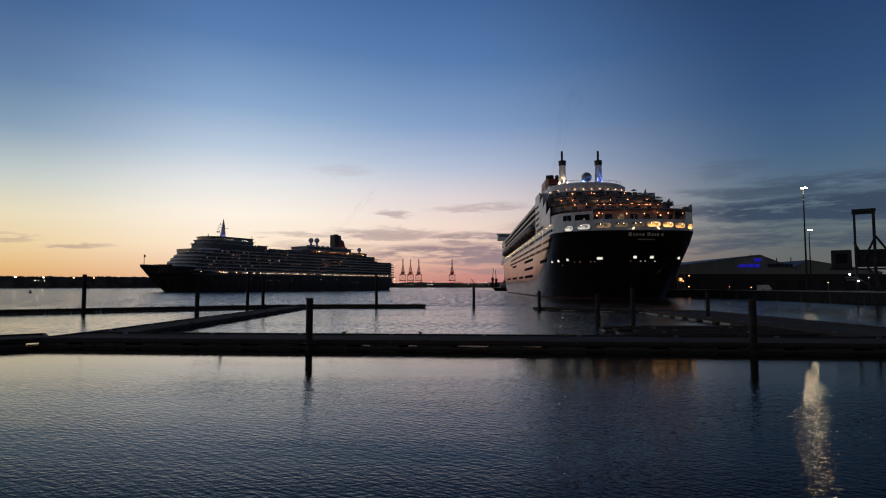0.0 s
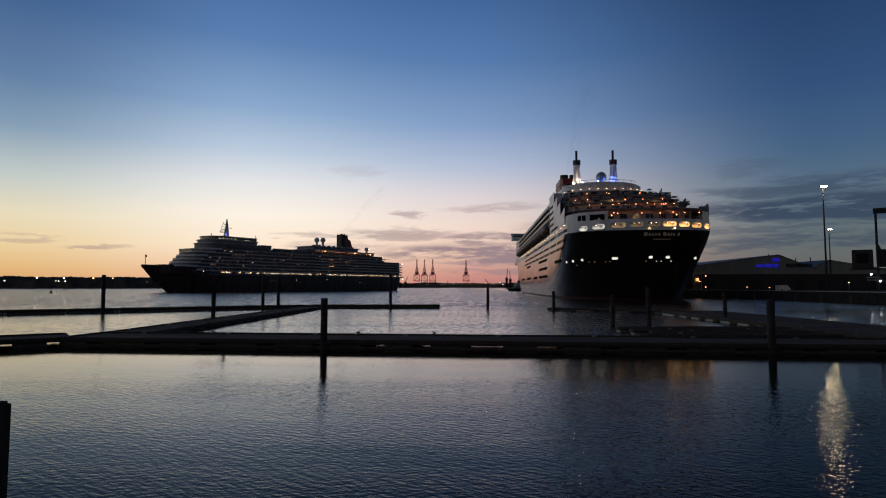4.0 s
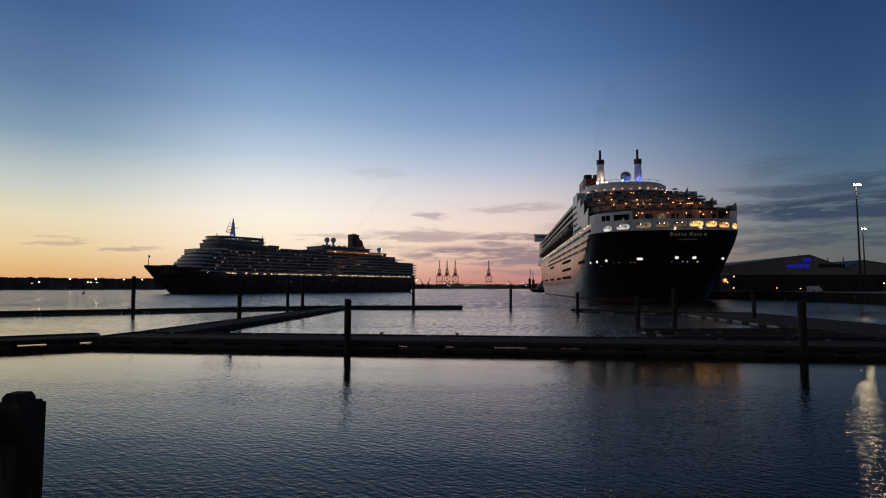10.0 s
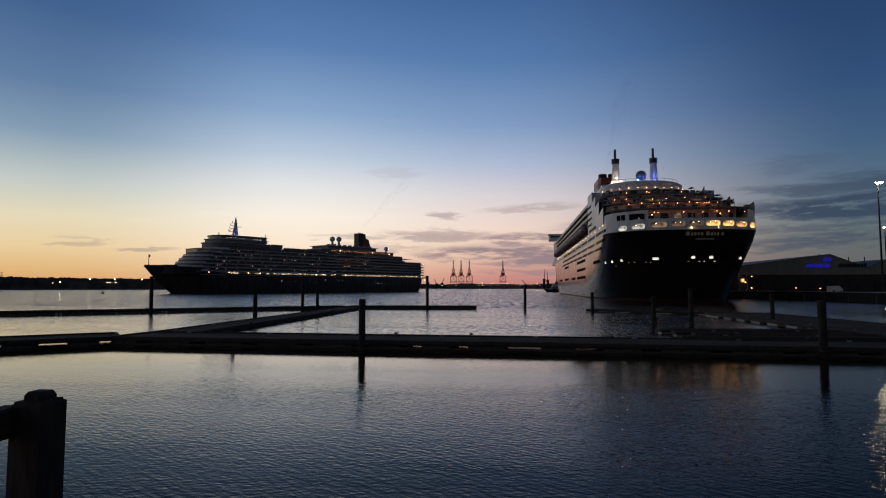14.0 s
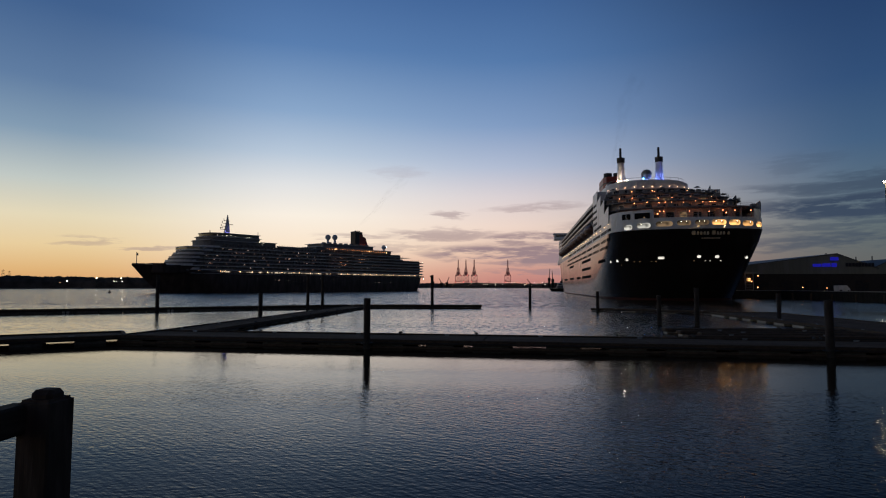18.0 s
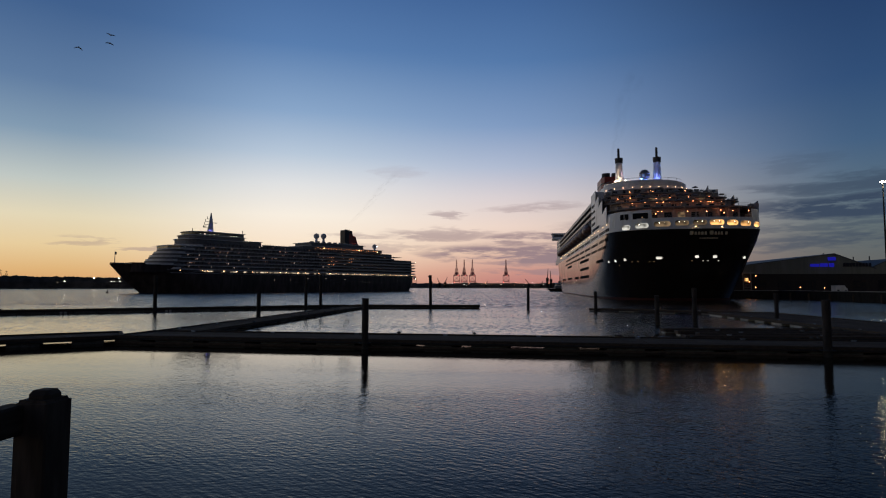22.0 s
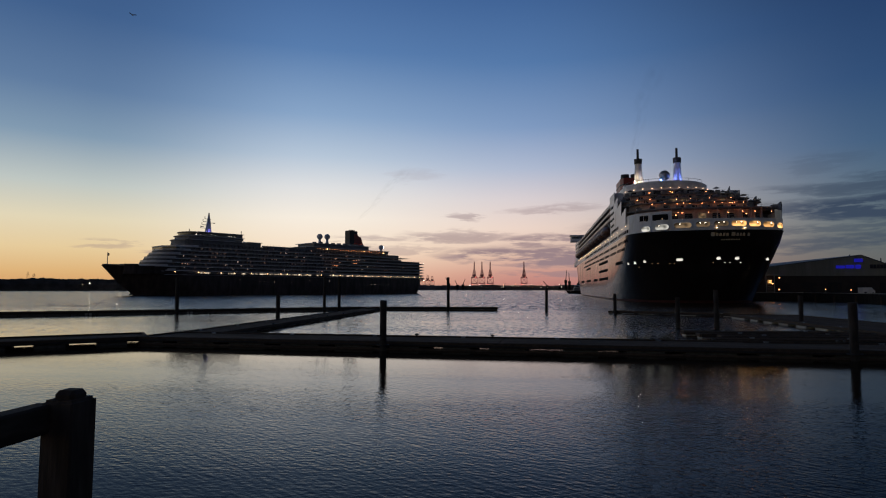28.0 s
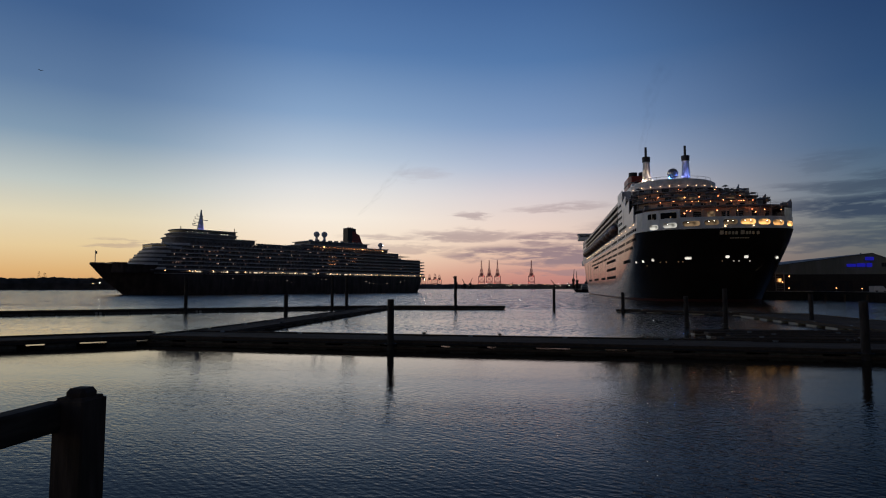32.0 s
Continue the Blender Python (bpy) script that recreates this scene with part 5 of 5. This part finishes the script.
def quay_van(x, y, turn, label):
    thing = empty("van", pose(x, y, 2.7, 0, 0, turn), label, "van", "vehicles on the quay")
    bm = prism([(-2.6, 0.35), (-2.6, 2.3), (1.2, 2.35), (2.0, 1.5), (2.6, 1.2), (2.6, 0.35)], -0.95, 0.95)
    bmesh.ops.rotate(bm, matrix=Matrix.Rotation(radians(90), 3, "X"), verts=bm.verts)
    part("body", bm, SHIP_WHITE, thing)
    for sx in (-1.6, 1.7):
        for sy in (-0.9, 0.9):
            part("wheel", rod((sx, sy - 0.12, 0.36), (sx, sy + 0.12, 0.36), 0.36, sides=12), FUNNEL_BLACK, thing)
    part("windscreen", cube(1.4, 1.75, -0.8, 0.8, 1.55, 2.15), DARK_GLASS, thing)


# made-up van, its pale body stands for a lit doorway
quay_van(121, 214, 20, "pale van added on the quay where a lit doorway shows")
# bollards along the edge
for k in range(12):
    y = 90 + k * 14
    x = 108.0 + (y - 60) * 0.033 + 1.2
    b = empty("bollard", pose(x, y, 2.7), "short iron mooring bollard on the quay edge", "bollard", "quay bollards")
    part("post", rod((0, 0, 0), (0, 0, 0.6), 0.28, 0.24, 10), DARK_STEEL, b)
    part("head", rod((0, 0, 0.6), (0, 0, 0.82), 0.42, 0.36, 10), DARK_STEEL, b)
fender = bmesh.new()
box(fender, -0.25, 0.25, -0.3, 0.3, -2.6, 2.2)
first = None
for k in range(14):
    y = 66 + k * 13.5
    x = 107.1 + (y - 60) * (0.0167 if y < 120 else 0.0235)
    if first is None:
        first = part("fender", fender, TIMBER, quay_right, "timber fender on the quay wall")
        first.location = (x, y, 0)
    else:
        again(first, Matrix.Translation((x, y, 0)), quay_right, "timber fender on the quay wall")
# lit mooring gangway beside the liner
stairs = empty("boarding_stairs", pose(104.2, 248.5, 2.7), "lit boarding stairs beside the liner", "stairs")
for s in (-1.6, 1.6):
    part("post", rod((s, 0, 0), (s, 0, 9), 0.18, sides=6), STEEL, stairs)
for i in range(10):
    part("tread", cube(-1.4, 1.4, -0.3 + i * 0.3, i * 0.3, i * 0.7, i * 0.7 + 0.12), STEEL, stairs)
part("landing", cube(-3.2, 3.2, -0.5, 4, 7.6, 7.9), STEEL, stairs)
bulbs("stair_lamp", [(-2.6, -0.4, 7.2), (0.8, -0.4, 4.0), (3.4, -0.4, 6.4), (3.2, -0.4, 1.6)], 0.26, LAMP_AMBER, stairs, "warm stair lamp")
for x, y, z, mat in ((120, 238, 1.6, LAMP_AMBER), (128, 236, 1.4, LAMP_AMBER), (156, 230, 3.4, LAMP_WARM), (182, 250, 8.4, LAMP_FLOOD), (186, 248, 5.6, LAMP_COOL)):
    p = empty("quay_lamp", pose(x, y, 2.7), "small lit lamp on a post on the quay", "lamp", "quay lamps")
    part("post", rod((0, 0, 0), (0, 0, z), 0.08, sides=6), STEEL, p)
    part("bulb", ball(0.2 if mat is not LAMP_FLOOD else 0.12), mat, p, "lit bulb").location = (0, 0, z)

# ---- tug off the liner's bow ----
tug = empty("tug_boat", pose(61, 562, 0, 0, 0, 96), "small dark tug boat with a tall mast and lights", "boat")
tug.scale = (0.78, 0.78, 0.78)
hull("hull", [(-1, -13, 11, 4.0, 2, 2.0), (0, -13.4, 12.5, 4.4, 3, 2.0), (2.4, -14, 14.6, 4.8, 3, 2.2), (3.8, -14, 15.6, 4.8, 4, 2.2)], HULL_BLACK, tug)
part("deck_house", cube(-3, 3, -5, 6, 3.6, 7.2, 0.3), SHADE, tug)
part("wheelhouse", cube(-2.4, 2.4, -1, 5, 7.2, 10.2, 0.4), SHIP_WHITE, tug)
part("wheelhouse_glass", cube(-2.45, 2.45, -0.6, 5.05, 8.3, 9.5), DARK_GLASS, tug)
part("mast", rod((0, 0, 10), (0, 0, 24), 0.4, 0.15, 8), DARK_STEEL, tug)
part("yard", rod((-2.2, 0, 16), (2.2, 0, 16), 0.15, sides=6), DARK_STEEL, tug)
part("tow_winch", rod((-1.5, -8, 4.4), (1.5, -8, 4.4), 1.0, sides=12), DARK_STEEL, tug)
bulbs("deck_lamp", [(2.6, -6, 7.6), (4.6, -9, 3.2), (2.5, 3, 6.4)], 0.45, LAMP_WHITE, tug, "bright deck lamp")


# ---- far dock: gantry cranes and lights ----
def polar(az, r, z=0.0):
    return (r * math.sin(radians(az)), r * math.cos(radians(az)), z)


def gantry_crane(az, r, size, boom, label="tall red ship-to-shore crane far off, boom raised"):
    thing = empty("dock_crane", Matrix.Translation(polar(az, r, 2)) @ Matrix.Rotation(-radians(az), 4, "Z"), label, "crane", "dock cranes")
    thing.scale = (size, size, size)
    for x in (-11, 11):
        for y in (-9, 9):
            part("leg", cube(x - 0.9, x + 0.9, y - 0.9, y + 0.9, 0, 46), CRANE_STEEL, thing)
        part("sill_beam", cube(x - 1, x + 1, -10, 10, 6, 8), CRANE_STEEL, thing)
    for z in (22, 44):
        part("portal_beam", cube(-12, 12, -10.2, -8, z, z + 3), CRANE_STEEL, thing)
    part("girder", cube(-4, 4, -10, 40, 46, 50), CRANE_STEEL, thing)
    part("machine_house", cube(-5.5, 5.5, 4, 20, 50, 57), CRANE_STEEL, thing)
    for x in (-8, 8):
        part("brace", rod((x, -9, 46), (x * 0.3, -4, 74), 0.9, sides=5), CRANE_STEEL, thing)
        part("cross_brace", rod((x * 1.3, -9, 24), (-x * 1.1, -9, 44), 0.7, sides=5), CRANE_STEEL, thing)
    bm = bmesh.new()
    if boom:
        for x in (-2, 2):
            tube(bm, (x, -10, 48), (x * 0.5, -16, 104), 1.3, 0.8, sides=5)
        for i in range(8):
            z = 52 + i * 6
            box(bm, -2, 2, -11.5 - i * 0.6, -10.7 - i * 0.6, z, z + 0.8)
    else:
        box(bm, -2.5, 2.5, -58, -9, 46, 49)
        tube(bm, (0, -4, 74), (0, -50, 49), 0.6, sides=5)
    part("boom", bm, CRANE_STEEL, thing, "raised lattice boom" if boom else "lowered boom")
    bulbs("crane_lamp", [(-9, -10, 20), (6, -10.5, 45)], 1.1, LAMP_RED, thing)
    return thing


for az, r, size, boom in ((-4.05, 2130, 1.0, True), (-3.28, 2130, 1.0, True), (-2.45, 2130, 1.0, True), (0.92, 2120, 0.99, True), (-8.3, 2300, 0.74, False), (-8.75, 2300, 0.8, False), (-9.3, 2300, 0.76, False), (-9.9, 2300, 0.78, False)):
    gantry_crane(az, r, size, boom, "tall red ship-to-shore crane far off, boom raised" if boom else "ship-to-shore crane far off, boom lowered")


def jib_crane(az, r, h, lean):
    thing = empty("harbour_crane", Matrix.Translation(polar(az, r, 2)) @ Matrix.Rotation(-radians(az), 4, "Z"), "dark harbour jib crane far off", "crane", "jib cranes")
    part("portal", cube(-4, 4, -4, 4, 0, h * 0.35), DARK_STEEL, thing)
    part("cab", cube(-5, 5, -5, 5, h * 0.35, h * 0.5), DARK_STEEL, thing)
    part("jib", rod((0, 0, h * 0.45), (lean, 0, h), 1.6, 0.8, 5), DARK_STEEL, thing)


for az, h, lean in ((5.0, 68, 3), (5.35, 60, -2), (6.2, 46, 8), (3.2, 30, -14), (-5.2, 38, 8), (-5.75, 34, -9), (-6.6, 44, -12), (-1.1, 22, 6), (4.4, 22, 5)):
    jib_crane(az, 2060, h, lean)
random.seed(21)
for i in range(34):
    a = random.uniform(-6.2, 6.0)
    w, h = random.uniform(14, 60), random.uniform(6, 15)
    p = polar(a, 2062)
    s = empty("dock_shed", Matrix.Translation((p[0], p[1], 2)) @ Matrix.Rotation(-radians(a), 4, "Z"), "low dark dock building far across the water", "building", "dock sheds")
    part("wall", cube(-w / 2, w / 2, 0, 14, 0, h), FAR_LAND, s)
    part("roof", prism([(-w / 2 - 0.5, -0.5), (w / 2 + 0.5, -0.5), (w / 2 + 0.5, 14.5), (-w / 2 - 0.5, 14.5)], h, h + 0.8), ROOF_GREY, s)


def shore_light(az, el, r, size, mat):
    z = 4.5 + r * math.tan(radians(el))
    x, y, _ = polar(az, r)
    thing = empty("shore_light", pose(x, y, 0), "small bright light on a post on the far shore", "lamp", "shore lights")
    part("post", rod((0, 0, 1), (0, 0, z), 0.3, sides=5), DARK_STEEL, thing)
    part("bulb", ball(size), mat, thing, "lit bulb").location = (0, 0, z)


for az, el, size, mat in ((-37.0, 0.73, 1.6, LAMP_WHITE), (-35.15, 0.73, 1.4, LAMP_WHITE), (-33.05, 0.73, 1.4, LAMP_WARM), (-31.6, 0.72, 1.1, LAMP_WARM), (-35.7, 0.47, 0.7, LAMP_WHITE), (-35.5, 0.47, 0.7, LAMP_WHITE),
                          (-35.05, 0.45, 0.9, LAMP_WHITE), (-39.1, 0.47, 1.2, LAMP_WHITE), (-39.6, 0.36, 0.7, LAMP_WARM), (-28.9, 0.42, 0.7, LAMP_WARM)):
    shore_light(az, el, 1500, size, mat)
for i in range(46):
    az = random.uniform(-5.6, 5.6)
    shore_light(az, random.uniform(0.12, 0.5), 2040, random.choice((0.3, 0.4, 0.55)), random.choice((LAMP_WHITE, LAMP_WARM, LAMP_AMBER, LAMP_AMBER, LAMP_COOL)))
for az in (-1.5, -1.1, -0.3, 2.6, 3.7, 4.6):
    shore_light(az, 0.2, 2030, 0.8, LAMP_WHITE)

# power pylons and a mast on the far western shore
for az, h in ((-43.4, 25), (-43.0, 22)):
    p = empty("pylon", Matrix.Translation(polar(az, 1590, 18)), "thin steel lattice pylon on the far shore", "pylon", "far pylons")
    bm = bmesh.new()
    for sx, sy in ((-3, -3), (3, -3), (3, 3), (-3, 3)):
        tube(bm, (sx, sy, 0), (sx * 0.12, sy * 0.12, h), 0.25, 0.15, sides=5)
    part("tower", bm, DARK_STEEL, p)
    for z in (0.62, 0.76, 0.9):
        part("arm", rod((-4, 0, h * z), (4, 0, h * z), 0.2, sides=5), DARK_STEEL, p)

# small channel buoy
buoy = empty("channel_buoy", pose(-276, 380, 0), "small dark channel buoy afloat", "buoy")
part("float", rod((0, 0, -0.4), (0, 0, 0.9), 1.1, 0.9, 12), DARK_STEEL, buoy)
part("top_frame", rod((0, 0, 0.9), (0, 0, 2.4), 0.5, 0.1, 8), DARK_STEEL, buoy)

# ---- weathered railing on the near quay ----
rail = empty("quay_railing", pose(-2.127, 2.522, 2.9), "weathered dark timber railing ending in a thick post", "railing")
bm = cube(-0.081, 0.081, -0.081, 0.081, 0, 1.078)
bmesh.ops.bevel(bm, geom=[e for e in bm.edges if all(v.co.z > 1 for v in e.verts)], offset=0.014, segments=3, affect="EDGES")
bmesh.ops.bevel(bm, geom=[e for e in bm.edges if abs(e.verts[0].co.z - e.verts[1].co.z) > 0.5], offset=0.008, segments=1, affect="EDGES")
part("post", bm, POST_WOOD, rail, "thick weathered timber post")
part("post_cap", cube(-0.052, 0.058, -0.05, 0.055, 1.06, 1.118, 0.02), POST_WOOD, rail)
part("top_rail", cube(-0.135, -0.03, -3.6, -0.04, 0.925, 1.06, 0.012), RAIL_WOOD, rail, "weathered timber top rail")
part("low_rail", cube(-0.13, -0.05, -3.6, -0.04, 0.47, 0.61, 0.012), RAIL_WOOD, rail, "weathered timber low rail")
part("post", cube(-0.165, 0.005, -3.65, -3.48, 0, 1.05, 0.008), POST_WOOD, rail, "thick weathered timber post")
for z in (0.96, 1.02):
    part("bolt", rod((-0.145, -0.11, z - 0.02), (-0.132, -0.11, z - 0.02), 0.012, sides=6), DARK_STEEL, rail)


# ---- gulls ----
def gull(name, label, group, span=1.05):
    thing = empty(name, pose(0, 0, 0), label, "bird", group)
    size = span / 1.5
    bm = ball(0.11 * size, 2)
    bmesh.ops.scale(bm, vec=(1, 2.6, 0.9), verts=bm.verts)
    part("body", bm, BIRD_GREY, thing, smooth=True)
    for s in (-1, 1):
        bm = bmesh.new()
        pts = [(0.05, 0.14, 0.02), (0.33, 0.2, 0.16), (0.62, 0.02, 0.06), (0.6, -0.05, 0.06), (0.3, 0.02, 0.14), (0.05, -0.1, 0.02)]
        top = [bm.verts.new((s * x * size, y * size, z * size)) for x, y, z in pts]
        low = [bm.verts.new((s * x * size, y * size, z * size - 0.025)) for x, y, z in pts]
        bm.faces.new(top)
        bm.faces.new(low[::-1])
        for i in range(6):
            j = (i + 1) % 6
            bm.faces.new((top[i], top[j], low[j], low[i]))
        part("wing", bm, BIRD_GREY, thing)
    return thing


random.seed(3)
for a, b, c, z in (((-26.7, 60), (-26.95, 112), 13, 0.55), ((-84, 81.6), (-34, 115.5), 22, 0.73), ((-24, 48.1), (30, 44.1), 6, 0.63)):
    for i in range(c):
        u = random.random()
        x, y = a[0] + (b[0] - a[0]) * u, a[1] + (b[1] - a[1]) * u
        g = empty("gull_resting", pose(x, y, z, 0, 0, random.uniform(0, 360)), "small gull resting on the pontoon edge", "bird", "resting gulls")
        bm = ball(0.1, 1)
        bmesh.ops.scale(bm, vec=(1, 2.1, 1), verts=bm.verts)
        bmesh.ops.translate(bm, vec=(0, 0, 0.1), verts=bm.verts)
        part("body", bm, BIRD_DARK, g, smooth=True)
        bm = ball(0.055, 1)
        bmesh.ops.translate(bm, vec=(0, 0.2, 0.22), verts=bm.verts)
        part("head", bm, BIRD_DARK, g, smooth=True)


# ---- thin exhaust smoke ----
def plume(label, base, drift, spread, count, seed):
    random.seed(seed)
    thing = empty("smoke_plume", Matrix.Translation(base), label, "smoke", "funnel smoke")
    puffs = []
    lean = math.degrees(math.atan2(drift[0], drift[2]))
    long = Vector(drift).length / count
    for i in range(count):
        u = (i + 0.5) / count
        bm = ball(1.0, 2)
        r = spread * (0.25 + 0.75 * u)
        bmesh.ops.scale(bm, vec=(r, r * 0.3, long * 0.85), verts=bm.verts)
        p = part("puff", bm, SMOKE, thing, smooth=True)
        p.visible_shadow = False
        place = Vector(drift) * u + Vector((random.uniform(-0.3, 0.3) * r, 0, 0))
        puffs.append((p, place, Vector(drift) / count, lean + random.uniform(-6, 6)))
    return thing, puffs


liner_smoke, liner_puffs = plume("very thin brown smoke drifting from the liner's funnel", (64.5, 326, 68.0), (14, 10, 56), 9.0, 4, 4)
cruiser_smoke, cruiser_puffs = plume("very thin dark smoke trailing from the cruise ship's funnel", (-117.5, 611, 61), (44, 20, 52), 9.0, 4, 6)

flock = [gull("gull_flying", "grey gull flying over the basin", "flying gulls") for _ in range(4)]


# ---- what moves ----
def motions():
    # the cruise ship gathers way towards the open water
    rows = []
    for i in range(17):
        t = i * 2.0
        u = t / 32
        rows.append((t, pose(-151.05 - 50.38 * u + 6.57 * u * u, 560.02 - 91.79 * u - 11.07 * u * u, 0, 0, 0, 146.45 - 1.71 * u)))
    walk(cruiser, rows)
    back = Vector((33.5, 51.0, 61.0))
    walk(cruiser_smoke, [(t, Matrix.Translation(m.translation + back)) for t, m in rows])
    for puffs in (liner_puffs, cruiser_puffs):
        for puff, place, step, lean in puffs:
            walk(puff, [(0.0, pose(*place, 0, lean, 0)), (32.0, pose(*(place + step * 0.9), 0, lean + 5, 0))])
    # ripples drift with the light wind
    walk(water, [(0.0, pose(0, 0, 0)), (16.0, pose(4.0, -2.4, 0)), (32.0, pose(8.0, -4.8, 0))])
    # gulls cross from behind the quay and fly off over the water, wings beating
    for i, bird in enumerate(flock):
        at, place, speed = ((20.5, Vector((-27.5, 42.0, 26.9)), Vector((-9.56, 6.63, 1.15))), (27.5, Vector((-36.6, 52.2, 33.4)), Vector((-9.76, 6.96, 1.76))))[i == 3]
        shift = Vector(((0, 0, 0), (2.6, 1.0, 0.7), (1.2, 3.0, 2.4), (0, 0, 0))[i])
        heading = math.degrees(math.atan2(-speed.x, speed.y))
        path = []
        for t in (0.0, 8.0, 16.0, 24.0, 32.0):
            p = place + shift + speed * (t - at)
            path.append((t, pose(p.x, p.y, max(p.z, 16.0), 4, 0, heading)))
        walk(bird, path)
        for wing in [o for o in bird.children if o.name.startswith("wing")]:
            side = 1 if wing.data.vertices[1].co.x > 0 else -1
            walk(wing, [(t * 0.2, pose(0, 0, 0, 0, side * (8 + 24 * math.sin(t * 1.9 + i)), 0)) for t in range(161)])


motions()
